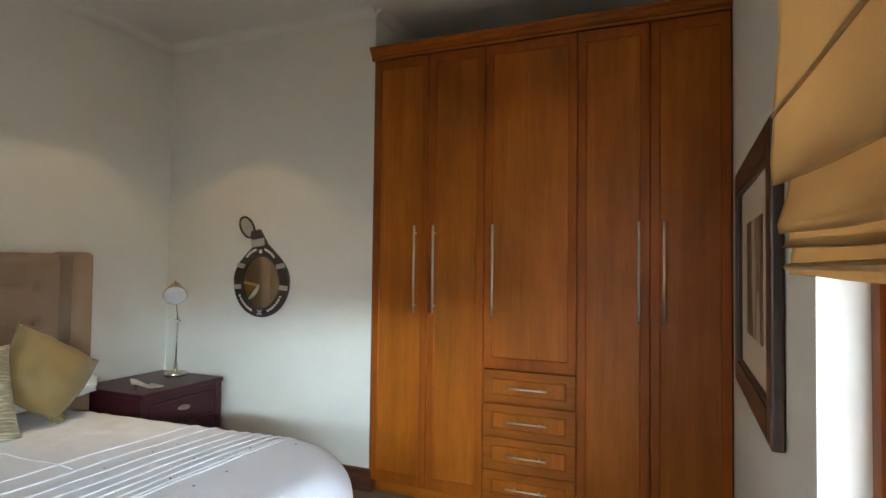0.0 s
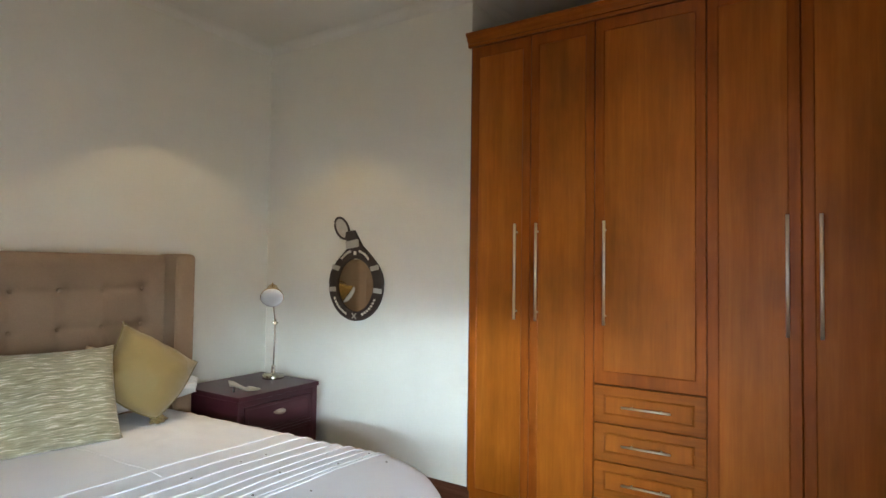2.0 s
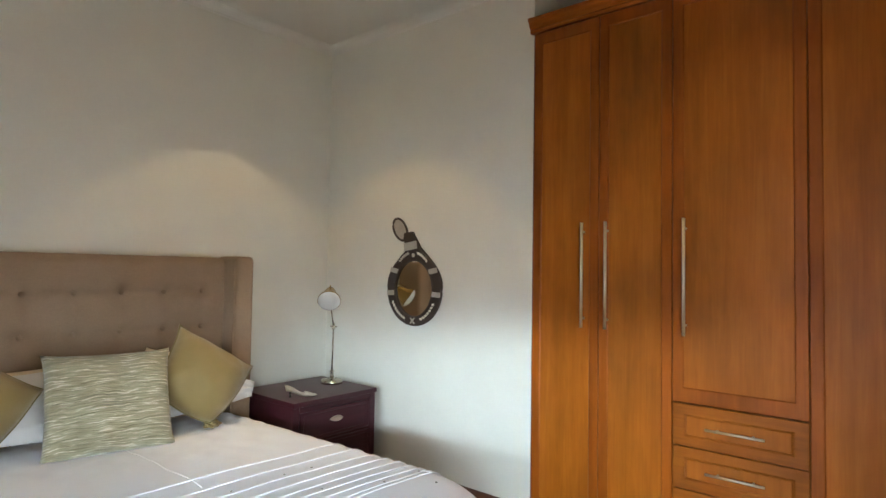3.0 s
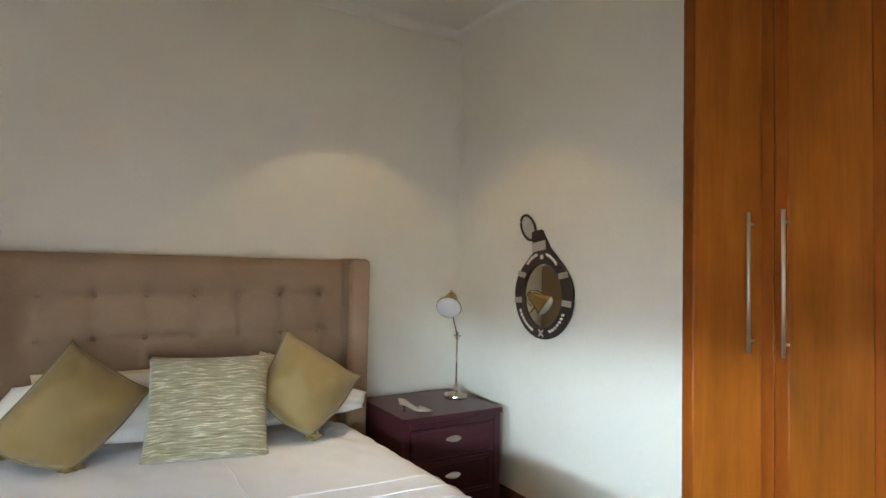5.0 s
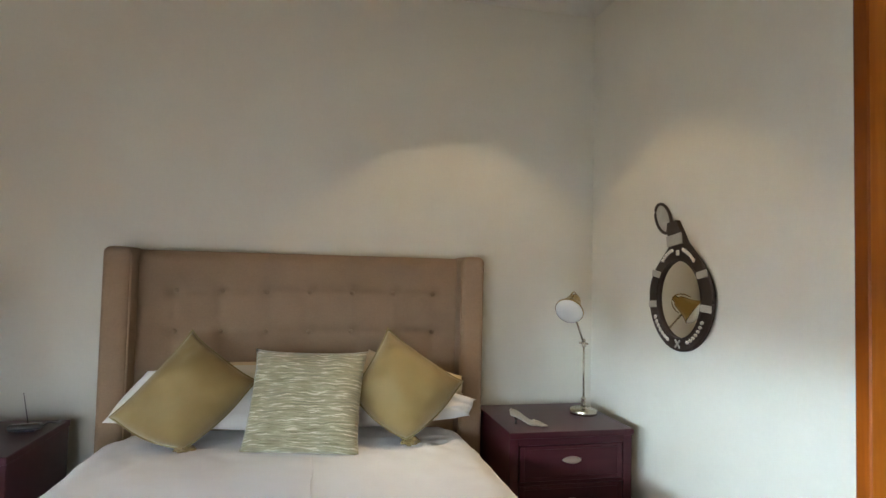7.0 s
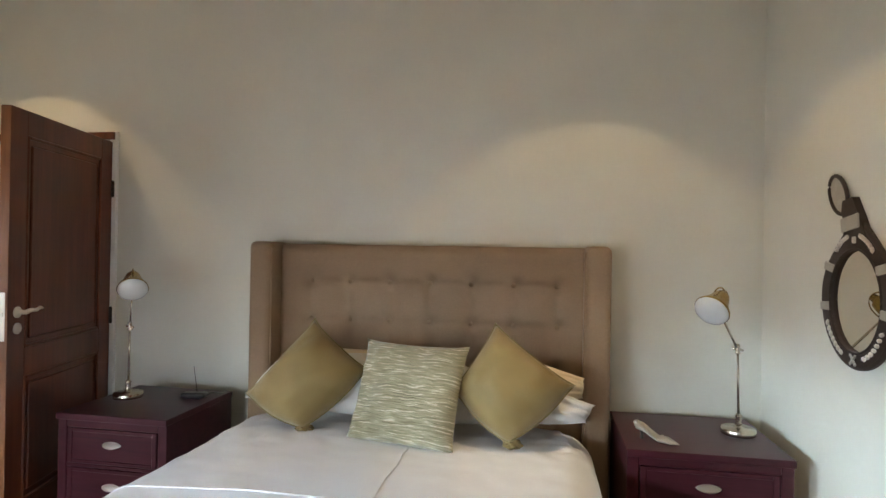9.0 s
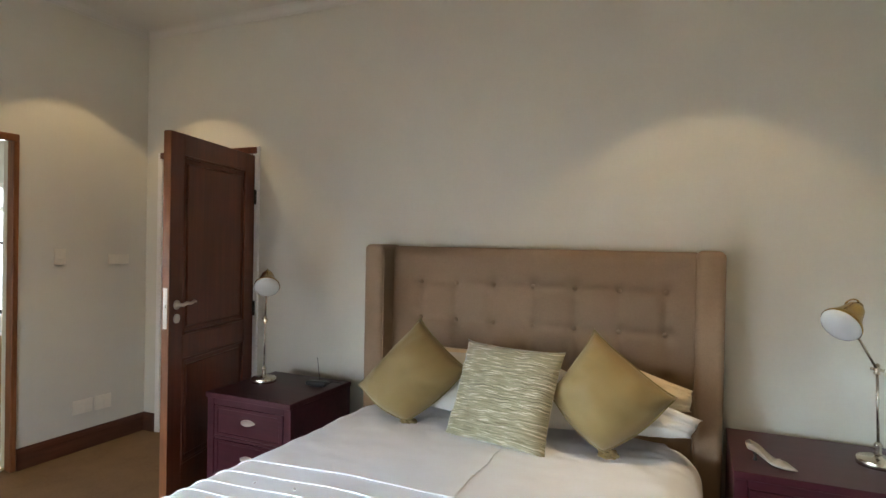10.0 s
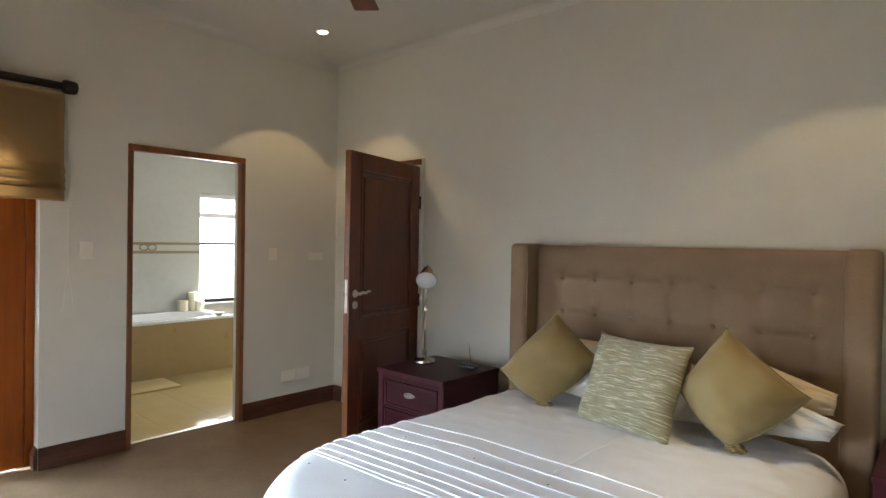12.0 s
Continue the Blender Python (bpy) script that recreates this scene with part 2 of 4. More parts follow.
# ---- shaping ----
def part(name, bm, mat, parent=None, label="", smooth=False):
    """One mesh object, top-level or under a thing or part."""
    me = bpy.data.meshes.new(name)
    bm.normal_update()
    bm.to_mesh(me)
    bm.free()
    me.materials.append(mat)
    if smooth:
        me.shade_smooth()
    ob = new(name, me)
    if parent is not None:
        ob.parent = parent
        ob.matrix_parent_inverse = parent.matrix_basis.inverted() if parent.parent is None else Matrix.Identity(4)
    return tagged(ob, label)


def thing(name, at, label, category, group=""):
    ob = new(name)
    ob.empty_display_size = 0.1
    ob.matrix_basis = Matrix.Translation(at)
    return tagged(ob, label, category, group)


def add_box(bm, x0, x1, y0, y1, z0, z1, bevel=0.0, seg=1):
    c = Vector(((x0 + x1) / 2, (y0 + y1) / 2, (z0 + z1) / 2))
    r = bmesh.ops.create_cube(bm, size=1.0)
    for v in r["verts"]:
        v.co = Vector((v.co.x * abs(x1 - x0), v.co.y * abs(y1 - y0), v.co.z * abs(z1 - z0))) + c
    if bevel:
        edges = list({e for v in r["verts"] for e in v.link_edges})
        bmesh.ops.bevel(bm, geom=edges, offset=bevel, segments=seg, affect="EDGES", profile=0.5)
    return bm


def box(x0, x1, y0, y1, z0, z1, bevel=0.0, seg=1):
    return add_box(bmesh.new(), x0, x1, y0, y1, z0, z1, bevel, seg)


def lathe(profile, m=None, seg=28):
    """A turned body: (radius, height) from bottom to top."""
    bm = bmesh.new()
    rings = []
    for r, z in profile:
        rings.append([bm.verts.new((max(r, 1e-4) * math.cos(a), max(r, 1e-4) * math.sin(a), z)) for a in (2 * math.pi * i / seg for i in range(seg))])
    for a, b in zip(rings, rings[1:]):
        for i in range(seg):
            bm.faces.new((a[i], a[(i + 1) % seg], b[(i + 1) % seg], b[i]))
    bm.faces.new(rings[0][::-1])
    bm.faces.new(rings[-1])
    if m is not None:
        bm.transform(m)
    return bm


def tube(points, radius, seg=10, bm=None, flat=1.0, closed=False):
    """A round bar along points; flat squashes it upright."""
    bm = bm or bmesh.new()
    pts = [Vector(p) for p in points]
    rings = []
    for i, p in enumerate(pts):
        a = pts[i - 1] if i or closed else pts[0]
        b = pts[(i + 1) % len(pts)] if i + 1 < len(pts) or closed else pts[-1]
        d = (b - a).normalized()
        side = d.cross(Vector((0, 0, 1)))
        if side.length < 1e-3:
            side = Vector((1, 0, 0))
        side.normalize()
        up = side.cross(d)
        rr = radius[i] if isinstance(radius, (list, tuple)) else radius
        rings.append([bm.verts.new(p + side * (rr * math.cos(t)) + up * (rr * flat * math.sin(t))) for t in (2 * math.pi * k / seg for k in range(seg))])
    pairs = list(zip(rings, rings[1:])) + ([(rings[-1], rings[0])] if closed else [])
    for a, b in pairs:
        for k in range(seg):
            bm.faces.new((a[k], a[(k + 1) % seg], b[(k + 1) % seg], b[k]))
    if not closed:
        bm.faces.new(rings[0][::-1])
        bm.faces.new(rings[-1])
    bmesh.ops.recalc_face_normals(bm, faces=bm.faces)
    return bm


def extrude_profile(profile, a, b):
    """A moulding: profile of (out, z) swept in a straight line from a to b; out points to the left of the way."""
    a, b = Vector(a), Vector(b)
    d = (b - a).normalized()
    left = Vector((-d.y, d.x, 0))
    bm = bmesh.new()
    r0, r1 = ([bm.verts.new(p + left * o + Vector((0, 0, z))) for o, z in profile] for p in (a, b))
    n = len(profile)
    for i in range(n):
        bm.faces.new((r0[i], r0[(i + 1) % n], r1[(i + 1) % n], r1[i]))
    bm.faces.new(r0[::-1])
    bm.faces.new(r1)
    bmesh.ops.recalc_face_normals(bm, faces=bm.faces)
    return bm


def panel_board(x0, x1, z0, z1, y, thick, stile, rail_t, rail_b, depth, bevel=0.008):
    """A framed board that faces -y at y, with a sunk flat field and sloping inner edges."""
    bm = bmesh.new()

    def ring(ax0, ax1, az0, az1, yy):
        return [bm.verts.new(p) for p in ((ax0, yy, az0), (ax1, yy, az0), (ax1, yy, az1), (ax0, yy, az1))]

    e = 0.003
    back = ring(x0, x1, z0, z1, y + thick)
    edge = ring(x0, x1, z0, z1, y + e)
    face = ring(x0 + e, x1 - e, z0 + e, z1 - e, y)
    inner = ring(x0 + stile, x1 - stile, z0 + rail_b, z1 - rail_t, y)
    sunk = ring(x0 + stile + bevel, x1 - stile - bevel, z0 + rail_b + bevel, z1 - rail_t - bevel, y + depth)
    for p, q in ((back, edge), (edge, face), (face, inner), (inner, sunk)):
        for i in range(4):
            bm.faces.new((p[i], p[(i + 1) % 4], q[(i + 1) % 4], q[i]))
    bm.faces.new(sunk)
    bm.faces.new(back[::-1])
    bmesh.ops.recalc_face_normals(bm, faces=bm.faces)
    return bm


def structure(ob, label, category):
    return tagged(ob, label, category, kind="structure")


# ---- the shell ----
T = 0.15
structure(part("floor", box(W - 1.4, E + T, S - T / 2, NB, -0.12, 0.0), CARPET), "grey-brown short pile carpet over the bedroom floor", "floor")
structure(part("bathroom_floor_base", box(BW, BE, BS, S - T / 2, -0.12, -0.012), GROUT), "grout bed under cream floor tiles", "floor")
structure(part("ceiling", box(W - 1.4, E + T, S - T, NB + T, H, H + 0.12), CEIL), "plain off-white painted bedroom ceiling", "ceiling")
structure(part("bathroom_ceiling", box(BW - T, BE + T, BS - T, BN - 0.001, 2.62, 2.74), CEIL), "plain off-white bathroom ceiling", "ceiling")

DY0, DY1, DH = -1.43, -0.55, 2.06         # room door opening in the west wall
BX0, BX1, BH = -1.842, -0.98, 2.09        # bathroom opening in the south wall
GX0, GX1, GH = -0.48, 0.76, 2.12          # garden door opening in the south wall
EY0, EY1, EH = -0.62, 1.27, 2.25          # glazed garden door opening in the east wall

bm = box(W - T, W, DY1, NB + T, 0, H)
add_box(bm, W - T, W, S - T, DY0, 0, H)
add_box(bm, W - T, W, DY0, DY1, DH, H)
structure(part("wall_west", bm, WALL), "warm white painted wall behind the bed", "wall")
bm = box(W, NX, N, NB, 0, H)
add_box(bm, W, E + T, NB, NB + T, 0, H)
structure(part("wall_north", bm, WALL), "warm white painted wall with a wardrobe niche", "wall")
bm = box(E, E + T + 0.05, EY1, NB, 0, H)
add_box(bm, E, E + T + 0.05, S - T, EY0, 0, H)
add_box(bm, E, E + T + 0.05, EY0, EY1, EH, H)
structure(part("wall_east", bm, WALL), "warm white painted wall beside the wardrobe", "wall")
bm = box(W, BX0, S - T, S, 0, H)
add_box(bm, BX0, BX1, S - T, S, BH, H)
add_box(bm, BX1, GX0, S - T, S, 0, H)
add_box(bm, GX0, GX1, S - T, S, GH, H)
add_box(bm, GX1, E, S - T, S, 0, H)
structure(part("wall_south", bm, WALL), "warm white painted wall with bathroom doorway", "wall")

# passage outside the room door
bm = box(W - 1.4, W - 1.3, -2.2, 0.4, 0, H)
add_box(bm, W - 1.3, W - T, -2.2, -2.1, 0, H)
add_box(bm, W - 1.3, W - T, 0.3, 0.4, 0, H)
structure(part("wall_passage", bm, WALL), "plain painted passage walls outside the door", "wall")

# bathroom walls
WX0, WX1, WZ0, WZ1 = -3.25, -2.715, 0.66, 2.0
bm = box(BW - T, WX0, BS - T, BS, -0.1, 2.62)
add_box(bm, WX1, BE + T, BS - T, BS, -0.1, 2.62)
add_box(bm, WX0, WX1, BS - T, BS, -0.1, WZ0)
add_box(bm, WX0, WX1, BS - T, BS, WZ1, 2.62)
structure(part("wall_bathroom_south", bm, TILE), "pale grey stone-tiled bathroom wall", "wall")
structure(part("wall_bathroom_west", box(BW - T, BW, BS, BN, -0.1, 2.62), TILE), "pale grey stone-tiled side wall", "wall")
structure(part("wall_bathroom_east", box(BE, BE + T, BS, BN, -0.1, 2.62), TILE), "pale grey stone-tiled side wall", "wall")
structure(part("wall_bathroom_north", box(BW - T, W - T, BN, BN + T, -0.1, 2.62), TILE), "pale stone-tiled return wall", "wall")

# coving
COVE = [(0, 0), (0, -0.055), (0.003, -0.055), (0.008, -0.040), (0.017, -0.026), (0.028, -0.014), (0.042, -0.006), (0.058, -0.001), (0.058, 0)]
for a, b in (((W, N, H), (W, S, H)), ((NX, N, H), (W, N, H)), ((W, S, H), (E, S, H)), ((E, S, H), (E, NB, H)), ((E, NB, H), (NX, NB, H)), ((NX, NB, H), (NX, N, H))):
    structure(part("trim_coving", extrude_profile(COVE, a, b), CEIL), "off-white curved plaster coving under the ceiling", "coving")

# skirting
BASE = [(0.001, 0.001), (0.022, 0.001), (0.022, 0.088), (0.017, 0.097), (0.017, 0.108), (0.012, 0.116), (0.012, 0.124), (0.006, 0.132), (0.001, 0.135)]
for a, b in (((W, N, 0), (W, DY1 + 0.06, 0)), ((W, DY0 - 0.05, 0), (W, S, 0)), ((NX + 0.022, N, 0), (W, N, 0)), ((NX, 3.19, 0), (NX, N, 0)),
             ((W, S, 0), (BX0, S, 0)), ((BX1, S, 0), (GX0, S, 0)), ((GX0, S, 0), (GX0, S - 0.1, 0)), ((GX1, S, 0), (E, S, 0)), ((E, S, 0), (E, EY0, 0)), ((E, EY1, 0), (E, 3.1, 0))):
    structure(part("baseboard", extrude_profile(BASE, a, b), SKIRT), "dark stained moulded timber skirting board", "baseboard")

# bathroom doorway lining
door_frame = thing("door_frame", (-1.41, S, 0), "orange-brown timber frame round the open bathroom doorway", "door frame")
tagged(door_frame, kind="structure")
for x0, x1 in ((BX0, BX0 + 0.034), (BX1 - 0.034, BX1)):
    bm = box(x0, x1, S - 0.05, S + 0.014, 0, BH - 0.045, 0.004)
    part("jamb", bm, FRAMEWOOD, door_frame)
part("head", box(BX0, BX1, S - 0.05, S + 0.014, BH - 0.045, BH, 0.004), FRAMEWOOD, door_frame)
part("threshold", box(BX0 + 0.034, BX1 - 0.034, S - 0.1, S - 0.07, -0.005, 0.006, 0.002), STEEL, door_frame, "thin pale metal floor strip")

# room door, standing open
room_door = thing("door_1", (W + 0.02, DY1, 0), "dark mahogany panelled door standing open beside the nightstand", "door")
tagged(room_door, kind="structure")
dm = pose(W + 0.025, DY1 - 0.0, 0, 0, 0, 13.5)


def door_leaf(w, z0, z1, thick):
    """Two-panel leaf along +x, framed on both faces."""
    bm = box(0, w, -thick / 2 + 0.012, thick / 2 - 0.012, z0, z1)
    for s in (-1, 1):
        y0, y1 = sorted((s * (thick / 2 - 0.0125), s * thick / 2))
        for a, b, c, d in ((0, 0.115, z0, z1), (w - 0.115, w, z0, z1), (0.115, w - 0.115, z1 - 0.115, z1), (0.115, w - 0.115, z0, z0 + 0.2), (0.115, w - 0.115, 0.80, 0.93)):
            add_box(bm, a, b, y0, y1, c, d, 0.002)
        for c, d in ((z0 + 0.2, 0.80), (0.93, z1 - 0.115)):
            y2, y3 = sorted((s * (thick / 2 - 0.0125), s * (thick / 2 - 0.003)))
            add_box(bm, 0.155, w - 0.155, y2, y3, c + 0.04, d - 0.04, 0.008)
            for a0, a1, c0, c1 in ((0.115, 0.131, c, d), (w - 0.131, w - 0.115, c, d), (0.131, w - 0.131, c, c + 0.016), (0.131, w - 0.131, d - 0.016, d)):
                y4, y5 = sorted((s * (thick / 2 - 0.0125), s * (thick / 2 + 0.004)))
                add_box(bm, a0, a1, y4, y5, c0, c1, 0.005)
    return bm


LEAF = 0.885
bm = door_leaf(LEAF, 0.008, 2.045, 0.044)
bm.transform(dm)
leaf = part("leaf", bm, MAHOGANY, room_door)
bm = box(LEAF - 0.0005, LEAF + 0.003, -0.021, 0.021, 0.012, 2.04)
bm.transform(dm)
part("closing_edge", bm, FRAMEWOOD, leaf, "paler orange-brown raw edge of the leaf")
bm = box(LEAF + 0.003, LEAF + 0.0055, -0.012, 0.012, 0.98, 1.20, 0.001)
add_box(bm, LEAF + 0.0055, LEAF + 0.013, -0.007, 0.007, 1.09, 1.11, 0.002)
bm.transform(dm)
part("lock_plate", bm, STEEL, leaf, "brushed steel lock plate on the edge")
for s in (1, -1):
    bm = lathe([(0.026, 0), (0.026, 0.006), (0.02, 0.009), (0.011, 0.011), (0.010, 0.045)], pose(LEAF - 0.06, s * 0.022, 1.105, -90 * s, 0, 0))
    tube([(LEAF - 0.06, s * 0.062, 1.105), (LEAF - 0.09, s * 0.066, 1.113), (LEAF - 0.13, s * 0.064, 1.108), (LEAF - 0.165, s * 0.06, 1.118), (LEAF - 0.185, s * 0.058, 1.112)], [0.011, 0.010, 0.009, 0.008, 0.006], 10, bm)
    bm.transform(dm)
    part("door_handle", bm, STEEL, leaf, "curved steel lever handle", True)
    bm = lathe([(0.026, 0), (0.026, 0.006), (0.022, 0.009), (0.008, 0.0095)], pose(LEAF - 0.06, s * 0.022, 1.03, -90 * s, 0, 0))
    bm.transform(dm)
    part("escutcheon", bm, STEEL, leaf, "round steel keyhole plate", True)
bm = box(W - T - 0.01, W + 0.018, DY1, DY1 + 0.05, 0, DH + 0.05, 0.003)
part("hinge_jamb", bm, WHITEPAINT, room_door, "white painted jamb strip")
part("strike_jamb", box(W - T - 0.01, W + 0.012, DY0 - 0.045, DY0, 0, DH + 0.05, 0.003), WHITEPAINT, room_door, "white painted jamb strip")
part("head", box(W - T - 0.01, W + 0.03, DY0, DY1 + 0.035, DH, DH + 0.045, 0.003), MAHOGANY, room_door)
for z in (0.25, 1.0, 1.76):
    bm = lathe([(0.007, -0.05), (0.009, -0.045), (0.009, -0.016), (0.007, -0.015), (0.009, -0.014), (0.009, 0.014), (0.007, 0.015), (0.009, 0.016), (0.009, 0.045), (0.007, 0.05)], pose(W + 0.026, DY1 + 0.032, z), 12)
    part("hinge", bm, DARKMETAL, room_door, "dark butt hinge")

# garden door under the south blind
garden_door = thing("door_2", (0.07, S - 0.1, 0), "brown timber glazed garden doors under a lowered blind", "door")
tagged(garden_door, kind="structure")
bm = box(GX0 + 0.001, GX0 + 0.05, S - 0.14, S - 0.085, 0, GH - 0.001, 0.004)
part("jamb", bm, CHERRY, garden_door, "lit orange timber jamb")
part("jamb", box(GX1 - 0.05, GX1 - 0.001, S - 0.14, S - 0.085, 0, GH - 0.001, 0.004), CHERRY, garden_door)
part("head", box(GX0 + 0.05, GX1 - 0.05, S - 0.14, S - 0.085, GH - 0.05, GH - 0.001, 0.004), CHERRY, garden_door)
gm = (GX0 + GX1) / 2
for a, b in ((GX0 + 0.052, gm - 0.0015), (gm + 0.0015, GX1 - 0.052)):
    bm = box(a, a + 0.155, S - 0.135, S - 0.092, 0.012, GH - 0.053, 0.004)
    part("leaf_stile", bm, CHERRY, garden_door)
    part("leaf_stile", box(b - 0.11, b, S - 0.135, S - 0.092, 0.012, GH - 0.053, 0.004), CHERRY, garden_door)
    part("leaf_rail", box(a + 0.155, b - 0.11, S - 0.133, S - 0.094, 0.012, 0.14, 0.004), CHERRY_X, garden_door)
    part("leaf_rail", box(a + 0.155, b - 0.11, S - 0.133, S - 0.094, GH - 0.17, GH - 0.053, 0.004), CHERRY_X, garden_door)
    pane = part("pane", box(a + 0.15, b - 0.105, S - 0.116, S - 0.112, 0.135, GH - 0.165), GLASS, garden_door, "clear glass")
    pane.visible_shadow = False
part("sill_strip", box(GX0, GX1, S - 0.085, S - 0.06, 0.0, 0.012, 0.003), STEEL, garden_door, "pale metal weather strip")

# glazed east door
window_1 = thing("window_1", (E + 0.15, 0.33, 0), "orange-brown timber glazed garden doors in bright daylight", "window")
tagged(window_1, kind="structure")
fx0, fx1 = E + 0.085, E + 0.145
for y0, y1 in ((EY1 - 0.06, EY1 - 0.001), (EY0 + 0.001, EY0 + 0.06)):
    part("jamb", box(fx0, fx1, y0, y1, 0, EH - 0.001, 0.004), CHERRY, window_1)
part("head", box(fx0, fx1, EY0 + 0.06, EY1 - 0.06, EH - 0.06, EH - 0.001, 0.004), CHERRY, window_1)
ym = (EY0 + EY1) / 2
for y0, y1 in ((EY0 + 0.063, ym - 0.002), (ym + 0.002, EY1 - 0.063)):
    for a, b, c, d in ((y0, y0 + 0.085, 0.01, EH - 0.063), (y1 - 0.085, y1, 0.01, EH - 0.063), (y0 + 0.085, y1 - 0.085, 0.01, 0.16), (y0 + 0.085, y1 - 0.085, EH - 0.16, EH - 0.063), (y0 + 0.085, y1 - 0.085, 1.52, 1.56), (y0 + 0.085, y1 - 0.085, 0.84, 0.88)):
        part("sash_bar", box(fx0 + 0.008, fx1 - 0.008, a, b, c, d, 0.004), CHERRY, window_1)
    pane = part("pane", box(fx0 + 0.027, fx0 + 0.031, y0 + 0.08, y1 - 0.08, 0.15, EH - 0.15), GLASS, window_1, "clear glass")
    pane.visible_shadow = False

# ---- wardrobe ----
wardrobe = thing("wardrobe", (0.01, 3.4, 0), "tall orange-brown wooden wardrobe built into the wall niche", "wardrobe")
WX = (-0.992, -0.615, -0.257, 0.272, 0.644, 1.024)
FY, TOPZ = 3.118, 2.70
for a, c in ((WX[0] - 0.004, WX[0] + 0.014), (WX[5] - 0.014, WX[5] + 0.004)):
    part("side_panel", box(a, c, FY + 0.021, NB - 0.01, 0.07, TOPZ), CHERRY, wardrobe)
for a, c in ((0.07, 0.09), (TOPZ - 0.02, TOPZ)):
    part("deck", box(WX[0] + 0.014, WX[5] - 0.014, FY + 0.03, NB - 0.01, a, c), CHERRY_X, wardrobe)
part("back_panel", box(WX[0] + 0.014, WX[5] - 0.014, NB - 0.03, NB - 0.01, 0.09, TOPZ - 0.02), CHERRY, wardrobe)
for i in (2, 3):
    part("divider", box(WX[i] - 0.009, WX[i] + 0.009, FY + 0.03, NB - 0.03, 0.09, TOPZ - 0.02), CHERRY, wardrobe)
# dark strip closes the side gap; its colour stands in for the shadow there
part("filler_strip", box(NX + 0.0005, WX[0] - 0.0012, FY + 0.010, FY + 0.0205, 0.07, TOPZ), MAHOGANY, wardrobe)
part("plinth", box(WX[0], WX[5], FY + 0.045, FY + 0.065, 0, 0.07), CHERRY_X, wardrobe)
CORN = [(-0.02, 0.0), (0.03, 0.0), (0.036, 0.012), (0.03, 0.022), (0.045, 0.034), (0.05, 0.05), (0.062, 0.06), (0.062, 0.075), (-0.02, 0.075)]
part("cornice", extrude_profile(CORN, (WX[5] + 0.004, FY + 0.02, TOPZ - 0.008), (WX[0] - 0.02, FY + 0.02, TOPZ - 0.008)), CHERRY_X, wardrobe)


def bar_pull(a, b, radius, stand):
    """A straight bar on two posts, in front of a face that looks to -y."""
    a, b = Vector(a), Vector(b)
    out = Vector((0, -stand, 0))
    bm = tube([a + out, b + out], radius, 12)
    d = (b - a).normalized() * 0.045
    for p in (a + d, b - d):
        tube([p + Vector((0, 0.001, 0)), p + out], radius * 0.75, 8, bm)
    return bm


DOORS = ((WX[0], WX[1], 0.075, -0.692), (WX[1], WX[2], 0.075, -0.567), (WX[2], WX[3], 0.818, -0.198), (WX[3], WX[4], 0.075, 0.592), (WX[4], WX[5], 0.075, 0.714))
for x0, x1, z0, hx in DOORS:
    g = 0.0016
    door = part("door", panel_board(x0 + g, x1 - g, z0 + g, TOPZ - 0.012, FY, 0.02, 0.044, 0.06, 0.062, 0.006, 0.007), CHERRY, wardrobe)
    part("panel", box(x0 + 0.0510, x1 - 0.0510, FY + 0.0035, FY + 0.0095, z0 + 0.0690, TOPZ - 0.0775, 0.0012), VENEER, door)
    part("handle", bar_pull((hx, FY, 1.118), (hx, FY, 1.642), 0.0072, 0.03), STEEL, door, "long brushed steel bar handle", True)
ZD = (0.815, 0.627, 0.438, 0.25, 0.078)
for za, zb in zip(ZD[1:], ZD):
    g = 0.0016
    drawer = part("drawer", panel_board(WX[2] + g, WX[3] - g, za + g, zb - g, FY, 0.02, 0.05, 0.042, 0.042, 0.006, 0.012), CHERRY_X, wardrobe)
    part("panel", box(WX[2] + 0.0615, WX[3] - 0.0615, FY + 0.002, FY + 0.0095, za + 0.0535, zb - 0.0535, 0.003), VENEER, drawer)
    zc = (za + zb) / 2
    part("handle", bar_pull((-0.11, FY, zc), (0.118, FY, zc), 0.0055, 0.028), STEEL, drawer, "short brushed steel bar handle", True)

